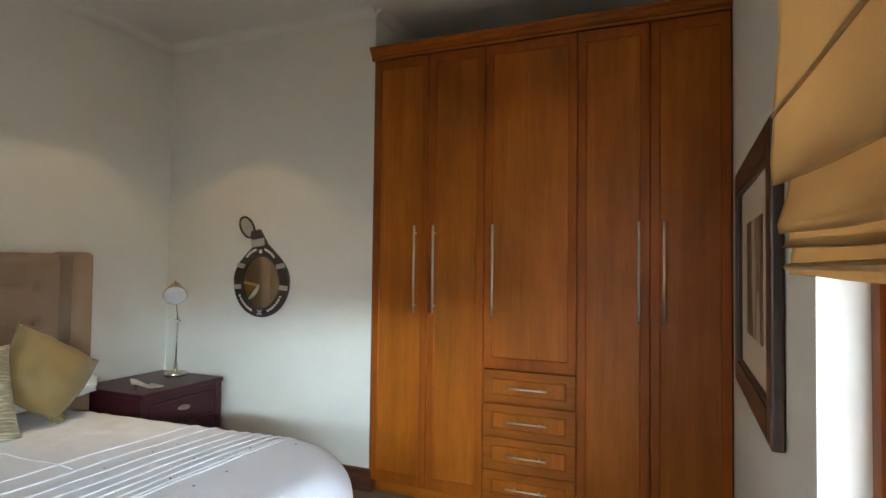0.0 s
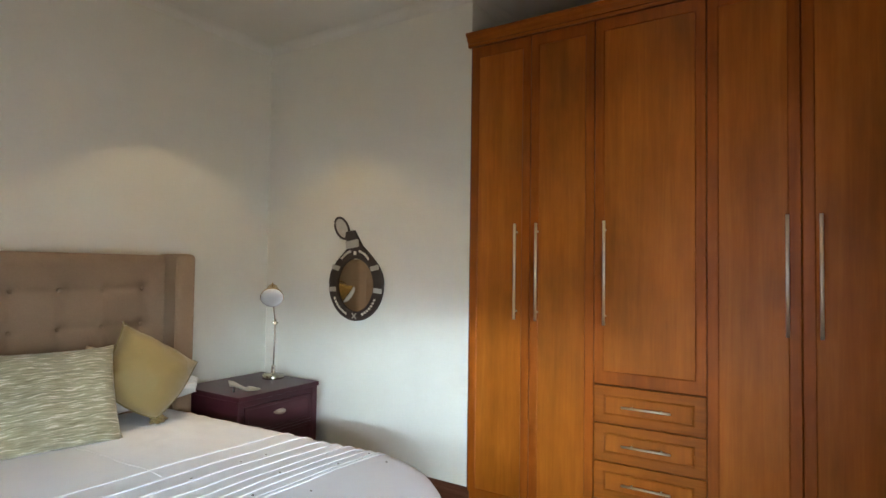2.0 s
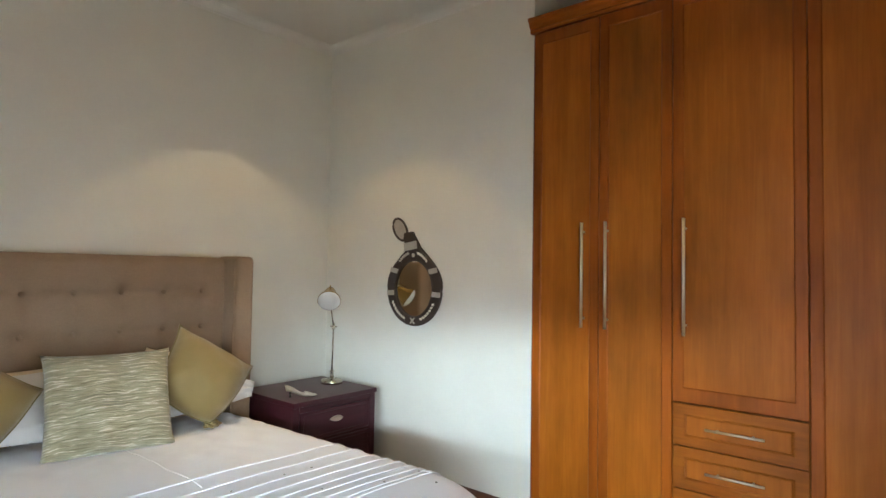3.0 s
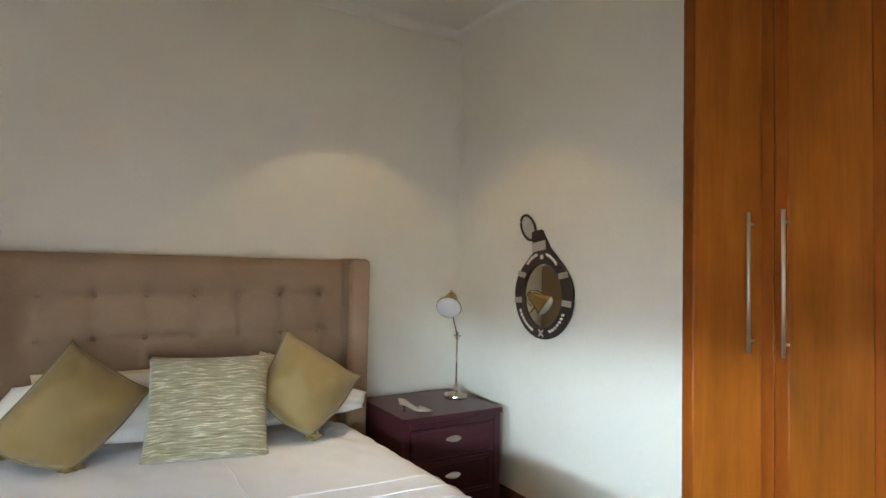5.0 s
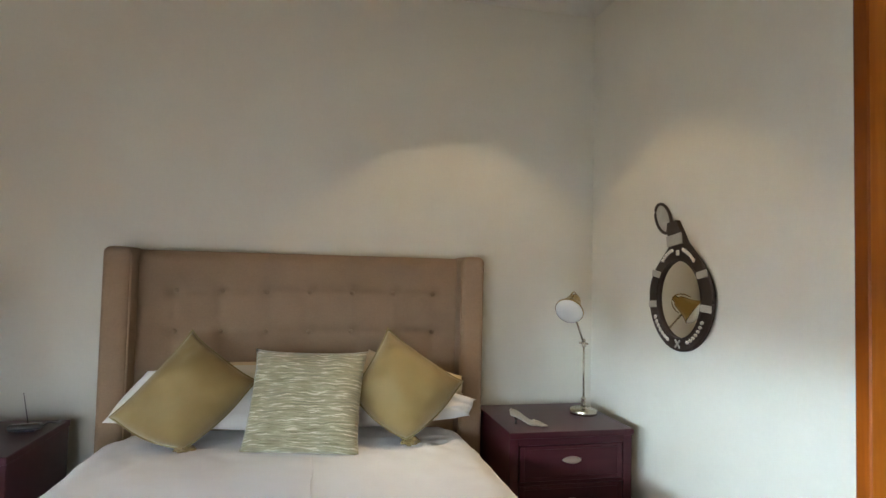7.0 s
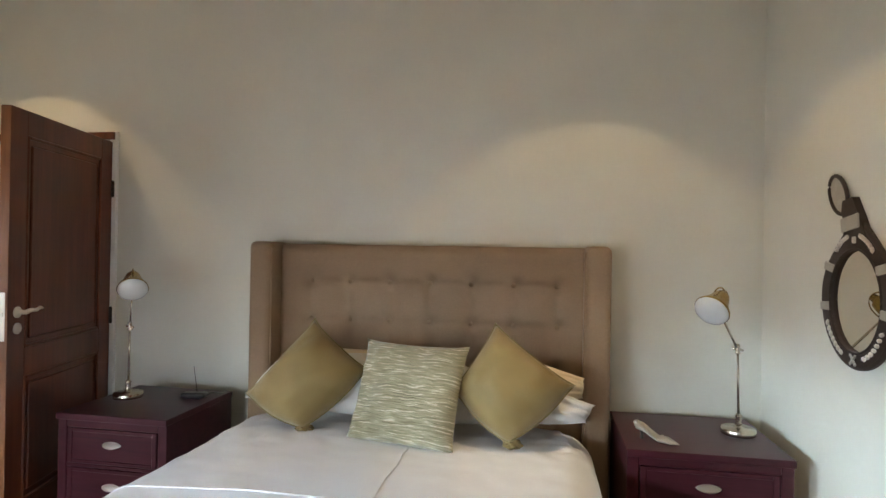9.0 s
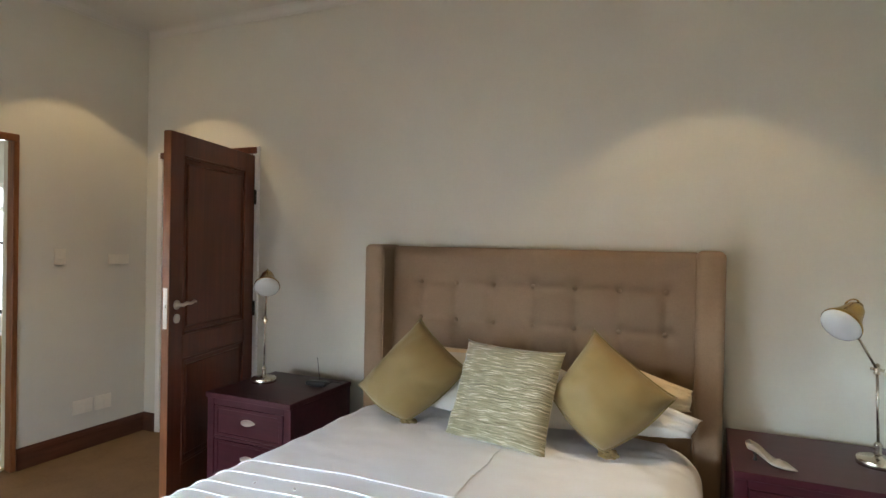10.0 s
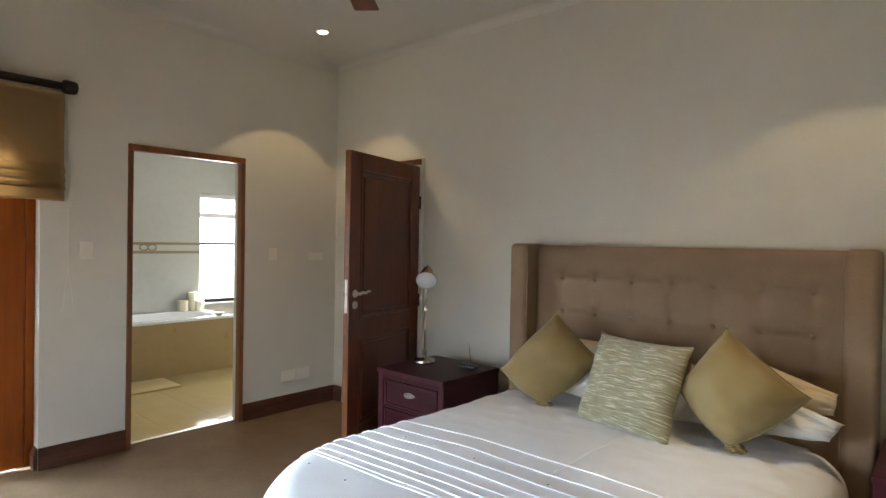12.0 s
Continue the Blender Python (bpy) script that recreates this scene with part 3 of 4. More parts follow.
# ---- bed ----
HY0, HY1, HX, HZ = 0.50, 2.375, -2.49, 1.452
headboard = thing("headboard", (W + 0.12, (HY0 + HY1) / 2, 0), "taupe linen button-tufted headboard with side wings", "headboard")
WT = 0.125
BTN_Y = [0.797 + 0.2205 * i for i in range(7)]
BTN_Z = (1.247, 1.04, 0.83)
bm = bmesh.new()
NYG, NZG = 124, 84
grid = []
for j in range(NZG + 1):
    z = 0.28 + (HZ - 0.012 - 0.28) * j / NZG
    row = []
    for i in range(NYG + 1):
        y = HY0 + WT - 0.01 + (HY1 - HY0 - 2 * WT + 0.02) * i / NYG
        dip = 0.0
        for by in BTN_Y:
            for bz in BTN_Z:
                dip = max(dip, 0.026 * math.exp(-((y - by) ** 2 + (z - bz) ** 2) / 0.0014))
        fy = min(abs(y - by) for by in BTN_Y)
        fz = min(abs(z - bz) for bz in BTN_Z)
        inside = BTN_Y[0] - 0.01 < y < BTN_Y[-1] + 0.01 and z < BTN_Z[0] + 0.01
        seam = 0.010 * math.exp(-(fz / 0.015) ** 2) * (1 if BTN_Y[0] - 0.02 < y < BTN_Y[-1] + 0.02 else 0) + 0.008 * math.exp(-(fy / 0.014) ** 2) * (1 if z < BTN_Z[0] + 0.01 else 0)
        puff = 0.006 * noise.noise((y * 6, z * 6, 1.7))
        top = max(0.0, (z - (HZ - 0.06)) / 0.05)
        x = -2.625 + puff - max(dip, seam if inside or seam else 0) - 0.028 * top * top
        row.append(bm.verts.new((x, y, z)))
    grid.append(row)
for j in range(NZG):
    for i in range(NYG):
        bm.faces.new((grid[j][i], grid[j][i + 1], grid[j + 1][i + 1], grid[j + 1][i]))
part("tufted_panel", bm, HEADCLOTH, headboard, "", True)
part("core", box(W + 0.012, -2.655, HY0 + WT - 0.012, HY1 - WT + 0.012, 0.02, HZ - 0.004, 0.012, 2), HEADCLOTH, headboard)
for y0, y1 in ((HY0, HY0 + WT), (HY1 - WT, HY1)):
    bm = box(W + 0.012, HX, y0, y1, 0.0, HZ + 0.004, 0.032, 4)
    part("wing", bm, HEADCLOTH, headboard, "", True)
    ys = y1 if y0 == HY0 else y0
    part("welt", tube([(HX + 0.0 - 0.02, ys, z) for z in (0.05, 0.4, 0.8, 1.2, HZ - 0.03)], 0.0045, 8), HEADCLOTH, headboard, "", True)
for by in BTN_Y:
    for bz in BTN_Z[:2]:
        bm = lathe([(0.006, -0.006), (0.0125, 0.0), (0.0115, 0.004), (0.006, 0.0068), (0.001, 0.0075)], pose(-2.6455, by, bz, 0, 90, 0), 14)
        part("button", bm, HEADCLOTH, headboard, "", True)

bed_base = thing("divan_bed", (-1.4, 1.44, 0), "low upholstered divan bed hidden under the bedding", "bed")
part("base", box(-2.47, -0.56, 0.68, 2.12, 0.12, 0.34, 0.02, 2), HEADCLOTH, bed_base)
for x in (-2.4, -0.80):
    for y in (0.80, 2.0):
        part("leg", box(x - 0.03, x + 0.03, y - 0.03, y + 0.03, 0, 0.12, 0.005), ESPRESSO, bed_base)
mattress = part("mattress", box(-2.47, -0.62, 0.70, 2.10, 0.34, 0.53, 0.05, 4), PILLOWWHITE, None, "", True)
tagged(mattress, "white mattress under the bedding on the bed base", "mattress")

# duvet: a sheet folded over the rounded edges of the mattress
QX0, QX1, QY0, QY1, QZ, QR = -2.42, -0.53, 0.65, 2.155, 0.580, 0.14
QC = 0.50


def drape(s, t, lift=0.0):
    foot = QX1 + 0.10 * (min(max(t, QY0), QY1) - 1.4)
    qx, qy = min(max(s, QX0), foot - QC), min(max(t, QY0 + QC), QY1 - QC)
    dx, dy = max(0.0, s - qx), t - qy
    far = math.hypot(dx, dy)
    d = max(0.0, far - QC)
    z = QZ + 0.022 * (s - QX0) + 0.008 * noise.noise((s * 2.2, t * 2.2, 0.3)) + 0.0035 * noise.noise((s * 7, t * 5, 4.0)) + 0.016 * max(0.0, 1 - (s - QX0) / 1.1) * abs(noise.noise((s * 9 + 3 * t, t * 6 - 4 * s, 9.0))) - 0.012 * ((t - 1.4) / 0.6) ** 2
    if d < 1e-6:
        return Vector((s, t, z + lift))
    nx, ny = dx / far, dy / far
    qx, qy = qx + nx * QC, qy + ny * QC
    arc = QR * math.pi / 2
    if d < arc:
        f, g = QR * math.sin(d / QR), QR * (1 - math.cos(d / QR))
        up, out = math.cos(d / QR), math.sin(d / QR)
    else:
        f, g, up, out = QR, QR + d - arc, 0.0, 1.0
        wave = min(1.0, (d - arc) / 0.25)
        f += wave * (0.02 * math.sin(9 * (qx * ny * 1.4 + qy * nx * 1.4 + math.atan2(ny, nx + 1e-6))) + 0.012)
    return Vector((qx + nx * (f + out * lift), qy + ny * (f + out * lift), z - g + up * lift))


duvet = thing("duvet", (-1.4, 1.44, 0.6), "white cotton duvet with rows of raised pintucks on the bed", "duvet")
bm = bmesh.new()
NS, NT = 132, 120
DROP = 0.62
rows = []
for i in range(NS + 1):
    s = QX0 - 0.07 + (QX1 + DROP - QX0 + 0.07) * i / NS
    row = []
    for j in range(NT + 1):
        t = QY0 - DROP + (QY1 - QY0 + 2 * DROP) * j / NT
        p = drape(s, t)
        row.append(bm.verts.new((p.x, p.y, max(p.z, 0.06))))
    rows.append(row)
for i in range(NS):
    for j in range(NT):
        bm.faces.new((rows[i][j], rows[i + 1][j], rows[i + 1][j + 1], rows[i][j + 1]))
sheet = part("cover", bm, DUVET, duvet, "", True)
for k, s in enumerate((-1.457, -1.335, -1.225, -1.140, -1.065, -1.000, -0.945, -0.895, -0.868)):
    pts = [drape(s + 0.004 * noise.noise((t * 4, k, 0)), t, 0.0034) for t in (QY0 - 0.5 + (QY1 - QY0 + 1.0) * i / 70 for i in range(71))]
    part("pintuck", tube(pts, 0.0032, 8, flat=0.9), TUCK, duvet, "bright white raised cord", True)
part("seam", tube([drape(s, 1.5 + 0.004 * math.sin(s * 20), 0.0005) for s in (-2.35 + 0.98 * i / 30 for i in range(31))], 0.0022, 6), DUVET, duvet, "", True)
for k in range(26):
    u = random.random()
    s, t = (-0.80, -0.92, -1.03, -1.28)[k % 4] + 0.03 * random.random(), QY0 - 0.1 + (QY1 - QY0 + 0.2) * (k // 3 + 0.5 * u) / 9
    p = drape(s, t, 0.001)
    part("stud", lathe([(0.0045, 0), (0.004, 0.002), (0.001, 0.003)], Matrix.Translation(p), 8), DARKMETAL, duvet, "tiny dark bead")


def cushion_mesh(w, h, thick, pinch=0.10, n=30, crumple=0.012, seed=0.0, full=4.0, corners=None, ear=0.0, belly=0.0):
    """A stuffed square in the xz plane, face to -y; corners: its slumped corners, anticlockwise from the lower left; uv over the front."""
    ca, cb, cc, cd = (Vector(c) for c in (corners or ((-w / 2, -h / 2), (w / 2, -h / 2), (w / 2, h / 2), (-w / 2, h / 2))))

    def flat(u, v):
        k = 1 + ear * abs(u * v) ** 7 * (0 if belly and u > 0 > v else 1)
        pu, pv = pinch - (belly if u > 0 else 0), pinch - (belly if v < 0 else 0)
        p, q = u * (1 - pu * (1 - v * v) * abs(u) ** 3) * k, v * (1 - pv * (1 - u * u) * abs(v) ** 3) * k
        return (ca * (1 - p) * (1 - q) + cb * (1 + p) * (1 - q) + cc * (1 + p) * (1 + q) + cd * (1 - p) * (1 + q)) / 4

    bm = bmesh.new()
    uv = bm.loops.layers.uv.new("uv")
    sides = []
    for s in (-1, 1):
        g = []
        for j in range(n + 1):
            v = 2 * j / n - 1
            row = []
            for i in range(n + 1):
                u = 2 * i / n - 1
                x, z = flat(u, v)
                b = max(0.0, (1 - abs(u) ** full) * (1 - abs(v) ** full)) ** 0.62
                y = s * thick / 2 * b
                if b > 0:
                    y += s * crumple * noise.noise((u * 2.1 + seed, v * 2.1, s * 3.0 + seed)) * min(1, b * 2)
                    y += s * crumple * 0.8 * noise.noise((u * 6 + seed, v * 6, seed)) * min(1, b * 2) * (abs(u) ** 2 + abs(v) ** 2) * 0.5
                row.append(bm.verts.new((x, y, z)))
            g.append(row)
        sides.append(g)
    for s, g in zip((-1, 1), sides):
        for j in range(n):
            for i in range(n):
                q = (g[j][i], g[j][i + 1], g[j + 1][i + 1], g[j + 1][i])
                f = bm.faces.new(q if s < 0 else q[::-1])
                cs = ((i, j), (i + 1, j), (i + 1, j + 1), (i, j + 1))
                for lp, (a, b) in zip(f.loops, cs if s < 0 else cs[::-1]):
                    lp[uv].uv = (a / n, b / n)
    bmesh.ops.remove_doubles(bm, verts=bm.verts, dist=0.0004)
    edge = []
    k = 24
    for a, b in (((-1, -1), (1, -1)), ((1, -1), (1, 1)), ((1, 1), (-1, 1)), ((-1, 1), (-1, -1))):
        for i in range(k):
            u, v = (a[0] + (b[0] - a[0]) * i / k, a[1] + (b[1] - a[1]) * i / k)
            x, z = flat(u, v)
            edge.append(Vector((x, 0, z)))
    return bm, edge


def cushion(name, m, w, h, thick, mat, label, piping=None, pinch=0.1, seed=0.0, crumple=0.012, category="cushion", group="", full=4.0, corners=None, ear=0.0, belly=0.0):
    ob = thing(name, m.translation, label, category, group)
    bm, edge = cushion_mesh(w, h, thick, pinch, 30, crumple, seed, full, corners, ear, belly)
    bm.transform(m)
    part("cover", bm, mat, ob, "", True)
    if piping:
        bm = tube(edge, 0.0045, 8, closed=True)
        bm.transform(m)
        part("piping", bm, piping, ob, "darker corded edge", True)
    return ob


def tucked_corner(ob, x, y, z, seed):
    """A crumpled knot of cloth where the lower corner is folded under."""
    bm = bmesh.new()
    bmesh.ops.create_icosphere(bm, subdivisions=4, radius=1.0)
    for v in bm.verts:
        d = 1 + 0.35 * noise.noise(v.co * 2.2 + Vector((seed, 0, 0))) + 0.12 * math.sin(9 * v.co.y + 5 * v.co.z)
        v.co = Vector((x + 0.028 * v.co.x * d, y + 0.042 * v.co.y * d, z + 0.020 * v.co.z * d))
    part("tucked_corner", bm, OLIVE, ob, "crumpled folded corner", True)


# pillows stand against the headboard, faces to +x: local -y turned to +x
FACE = 90
cushion("bed_pillow", pose(-2.345, 0.95, 0.755, -33, 0, FACE + 2), 0.68, 0.33, 0.15, PILLOWWHITE, "white cotton bed pillow against the headboard", None, -0.05, 1.0, 0.02, "pillow", "bed pillows",
        corners=((-0.335, -0.085), (0.34, -0.15), (0.34, 0.17), (-0.20, 0.145)), ear=0.03)
cushion("bed_pillow", pose(-2.335, 1.95, 0.74, -35, 0, FACE - 3), 0.66, 0.32, 0.14, PILLOWWHITE, "white cotton bed pillow with loose corner", None, -0.03, 2.0, 0.026, "pillow", "bed pillows",
        corners=((-0.34, -0.14), (0.285, -0.085), (0.325, 0.0), (-0.30, 0.15)), ear=0.05)
cushion("bed_pillow", pose(-2.48, 1.13, 0.755, -22, 0, FACE), 0.68, 0.33, 0.14, PILLOWCREAM, "cream cotton pillow leaning on the headboard", None, 0.06, 3.0, 0.018, "pillow", "bed pillows")
cushion("bed_pillow", pose(-2.445, 1.93, 0.80, -25, 0, FACE - 3), 0.66, 0.30, 0.13, PILLOWCREAM, "cream cotton pillow slumped on the headboard", None, -0.04, 4.0, 0.022, "pillow", "bed pillows",
        corners=((-0.34, -0.16), (0.30, -0.06), (0.308, 0.035), (-0.16, 0.165)), ear=0.05)
olive_a = cushion("throw_cushion", pose(-2.235, 0.951, 0.805, -20, 0, FACE + 3), 0.43, 0.43, 0.25, OLIVE, "olive satin throw cushion standing on its corner", PIPING, 0.03, 5.0, 0.014, "cushion", "olive cushions", 3.2,
                  ((-0.275, -0.078), (0.010, -0.225), (0.278, 0.052), (0.0, 0.275)), 0.06, 0.17)
olive_b = cushion("throw_cushion", pose(-2.195, 1.90, 0.835, -22, 0, FACE - 3), 0.43, 0.43, 0.27, OLIVE, "olive satin throw cushion with tucked lower corner", PIPING, 0.03, 6.0, 0.014, "cushion", "olive cushions", 3.2,
                  ((-0.232, -0.03), (0.015, -0.238), (0.272, 0.018), (-0.066, 0.262)), 0.06, 0.17)
cushion("throw_cushion", pose(-2.145, 1.462, 0.785, -25, 0, FACE - 12), 0.50, 0.455, 0.15, SAGE, "sage ruched throw cushion with cream streaks", None, 0.04, 7.0, 0.026, ear=0.03)

tucked_corner(olive_a, -2.175, 0.965, 0.588, 1.0)
tucked_corner(olive_b, -2.120, 1.928, 0.602, 4.0)

# ---- nightstands ----
NSZ = 0.628


def nightstand(NSX1, y0, y1, label):
    NSX0 = NSX1 - 0.565
    ob = thing("nightstand", ((NSX0 + NSX1) / 2, (y0 + y1) / 2, 0), label, "nightstand", "nightstands beside the bed")
    for a in (y0 + 0.004, y1 - 0.05):
        part("side_panel", box(NSX0, NSX1 - 0.012, a, a + 0.046, 0, NSZ - 0.03, 0.003), ESPRESSO, ob)
    part("carcass", box(NSX0, NSX1 - 0.034, y0 + 0.05, y1 - 0.05, 0.06, NSZ - 0.03), ESPRESSO, ob)
    for z0, z1 in ((NSZ - 0.066, NSZ - 0.03), (0.377, 0.393), (0.05, 0.185)):
        part("rail", box(NSX1 - 0.034, NSX1 - 0.014, y0 + 0.05, y1 - 0.05, z0, z1, 0.002), ESPRESSO, ob)
    part("top", box(NSX0 - 0.004, NSX1, y0, y1, NSZ - 0.03, NSZ, 0.004, 2), ESPRESSO, ob)
    for z0, z1 in ((0.395, 0.56), (0.188, 0.375)):
        bm = box(NSX1 - 0.034, NSX1 - 0.016, y0 + 0.056, y1 - 0.056, z0, z1, 0.004, 2)
        for a, b, c, d in ((y0 + 0.056, y0 + 0.08, z0, z1), (y1 - 0.08, y1 - 0.056, z0, z1), (y0 + 0.08, y1 - 0.08, z1 - 0.018, z1), (y0 + 0.08, y1 - 0.08, z0, z0 + 0.018)):
            add_box(bm, NSX1 - 0.018, NSX1 - 0.0115, a, b, c, d, 0.002)
        drawer = part("drawer", bm, ESPRESSO, ob)
        zc, yc = (z0 + z1) / 2 + 0.012, (y0 + y1) / 2
        bm = bmesh.new()
        n, m = 16, 6
        g = []
        for i in range(n + 1):
            u = 2 * i / n - 1
            hh = 0.0145 * (1 - u * u) ** 0.8 + 0.0008
            g.append([bm.verts.new((NSX1 - 0.0155 + 0.018 * (1 - u * u) ** 0.6 * math.sin(math.pi * (0.5 + 0.5 * k / m)) , yc + u * 0.05, zc - hh * 0.9 + 2 * hh * k / m)) for k in range(m + 1)])
        for i in range(n):
            for k in range(m):
                bm.faces.new((g[i][k], g[i + 1][k], g[i + 1][k + 1], g[i][k + 1]))
        bmesh.ops.solidify(bm, geom=bm.faces, thickness=0.0015)
        part("cup_handle", bm, STEEL, drawer, "lens-shaped satin metal cup pull", True)
    return ob


nightstand(-2.09, 2.393, 3.03, "dark red-brown lacquered nightstand by the mirror wall")
nightstand(-2.015, -0.205, 0.372, "dark red-brown lacquered nightstand beside the open door")


def desk_lamp(x, y, elbow, head, aim, label):
    """Jointed brass and nickel lamp: foot, upright, elbow, head with opal shade aimed along a direction."""
    ob = thing("table_lamp", (x, y, NSZ), label, "table lamp", "lamps on the nightstands")
    at = Matrix.Translation((x, y, NSZ))
    part("foot", lathe([(0.071, 0), (0.072, 0.004), (0.072, 0.022), (0.069, 0.026), (0.02, 0.027), (0.014, 0.034), (0.011, 0.04)], at, 40), CHROME, ob, "round polished nickel foot", True)
    part("joint", lathe([(0.012, 0.040), (0.016, 0.046), (0.010, 0.054), (0.015, 0.062), (0.010, 0.07), (0.016, 0.078), (0.009, 0.09)], at, 20), CHROME, ob, "", True)
    el = Vector(elbow)
    part("upright", tube([(x, y, NSZ + 0.085), el], 0.0055, 12), CHROME, ob, "", True)
    bm = lathe([(0.004, -0.022), (0.013, -0.014), (0.008, -0.006), (0.014, 0.004), (0.008, 0.012), (0.011, 0.02), (0.004, 0.026)], Matrix.Translation(el), 18)
    tube([el + Vector((-0.004, -0.022, 0.004)), el + Vector((0.004, 0.022, -0.002))], 0.006, 10, bm)
    part("elbow", bm, CHROME, ob, "", True)
    hd = Vector(head)
    part("arm", tube([el, hd], 0.005, 12), CHROME, ob, "", True)
    turn = look(hd, hd + Vector(aim)) @ pose(0, 0, 0, 180, 0, 0)
    cap = lathe([(0.008, -0.088), (0.016, -0.085), (0.018, -0.070), (0.030, -0.064), (0.036, -0.050), (0.044, -0.020), (0.058, 0.012), (0.072, 0.034), (0.074, 0.042), (0.070, 0.042)], turn, 32)
    part("cap", cap, BRASS, ob, "polished antique brass cap", True)
    shade = lathe([(0.069, 0.038), (0.0715, 0.046), (0.066, 0.058), (0.050, 0.069), (0.028, 0.076), (0.006, 0.078)], turn, 36)
    part("shade", shade, OPAL, ob, "white opal glass shade, unlit", True)
    part("yoke", tube([turn @ Vector((0.0, -0.054 * math.cos(a), -0.02 - 0.072 * math.sin(a))) for a in (math.pi * k / 12 for k in range(13))], 0.003, 8), BRASS, ob, "thin curved brass yoke", True)
    return ob


desk_lamp(-2.411, 2.918, (-2.385, 2.902, 1.006), (-2.277, 2.778, 1.212), (0.6, -0.56, -0.56), "nickel and brass jointed lamp on the nightstand")
desk_lamp(-2.340, -0.082, (-2.310, -0.054, 1.000), (-2.300, -0.035, 1.225), (0.50, 0.40, -0.52), "brass and nickel jointed lamp on the nightstand")


# high-heeled shoe ornament
shoe = thing("shoe", (-2.17, 2.53, NSZ), "small silver high-heeled shoe ornament on the nightstand", "shoe")
sm = pose(-2.216, 2.534, NSZ, 0, 0, 59)
bm = bmesh.new()
secs = []
for k in range(25):
    u = k / 24
    x = -0.088 + 0.18 * u
    base = 0.034 * (0.5 + 0.5 * math.cos(math.pi * min(1, u / 0.62))) + 0.002 + 0.004 * max(0, u - 0.85) / 0.15
    wid = 0.019 + 0.003 * u + 0.009 * math.sin(math.pi * min(1, max(0, u - 0.3) / 0.75)) ** 2
    wid *= 1 - max(0, (u - 0.72) / 0.28) ** 1.8 * 0.93
    hgt = 0.034 * (1 - u / 0.6) ** 0.8 + 0.017 if u < 0.55 else 0.020 + 0.006 * math.exp(-((u - 0.68) / 0.09) ** 2)
    hgt *= 1 - max(0, (u - 0.75) / 0.25) ** 1.5 * 0.8
    reach = radians(112 if u < 0.52 else min(179, 112 + (u - 0.52) / 0.1 * 67))
    secs.append([bm.verts.new((x - (0.006 * (1 - math.cos(f * reach)) if u < 0.1 else 0), wid * math.sin(f * reach), base + hgt * 0.5 * (1 - math.cos(f * reach)) ** 1.0)) for f in (i / 8 - 1 for i in range(17))])
for a, c in zip(secs, secs[1:]):
    for i in range(16):
        bm.faces.new((a[i], a[i + 1], c[i + 1], c[i]))
bm.faces.new(secs[0])
bm.faces.new(secs[-1])
bmesh.ops.solidify(bm, geom=bm.faces, thickness=0.0012)
bm.transform(sm)
part("upper", bm, SILVER, shoe, "", True)
bm = lathe([(0.008, 0), (0.0085, 0.004), (0.005, 0.014), (0.0055, 0.020), (0.010, 0.032)], pose(-0.064, 0, 0), 14)
bm.transform(sm)
part("heel", bm, DARKMETAL, shoe, "slim dark heel", True)
bm = bmesh.new()
for a, tall in ((40, 1.0), (140, 0.8), (220, 1.0), (320, 0.7)):
    r = bmesh.ops.create_icosphere(bm, subdivisions=1, radius=0.006)
    for v in r["verts"]:
        v.co = Vector((v.co.x * 0.6 + 0.022 + 0.004 * math.cos(radians(a)), v.co.y + 0.010 * math.sin(radians(a)), v.co.z * tall * 1.3 + 0.026))
bm.transform(sm)
part("bow", bm, SILVER, shoe, "", True)

# cordless receiver on the other nightstand
phone = thing("cordless_receiver", (-2.40, 0.25, NSZ), "small black plastic receiver with raised aerial on nightstand", "receiver")
bm = box(-0.035, 0.035, -0.062, 0.062, 0.006, 0.034, 0.012, 3)
bm.transform(pose(-2.385, 0.268, NSZ, 0, -8, 12))
part("case", bm, BLACKPLASTIC, phone, "", True)
part("foot", box(-2.395, -2.37, 0.228, 0.308, NSZ, NSZ + 0.016, 0.003), BLACKPLASTIC, phone)
part("aerial", tube([(-2.41, 0.268, NSZ + 0.03), (-2.425, 0.238, NSZ + 0.16)], [0.0025, 0.0012], 8), DARKMETAL, phone)
part("cable", tube([(-2.405, 0.323, NSZ + 0.014), (-2.415, 0.345, NSZ + 0.03), (-2.445, 0.355, NSZ + 0.022), (-2.50, 0.35, NSZ + 0.004), (-2.57, 0.345, NSZ + 0.004)], 0.0028, 8), BLACKPLASTIC, phone, "", True)

# ---- shell mirror ----
mirror = thing("wall_mirror", (-1.87, N, 1.26), "oval hide-framed mirror with shells and a looped handle", "mirror")
MX, MZ = -1.860, 1.276


def oval(cx, cz, rx, rz, n, tip=0.0):
    """Egg outline, drawn up towards the top by tip."""
    out = []
    for i in range(n):
        a = 2 * math.pi * i / n
        s, c = math.sin(a), math.cos(a)
        k = 1 - tip * max(0, s) ** 3
        out.append((cx + rx * c * k, cz + rz * (s if s < 0 else s * (1 + 0.55 * tip * s ** 6))))
    return out


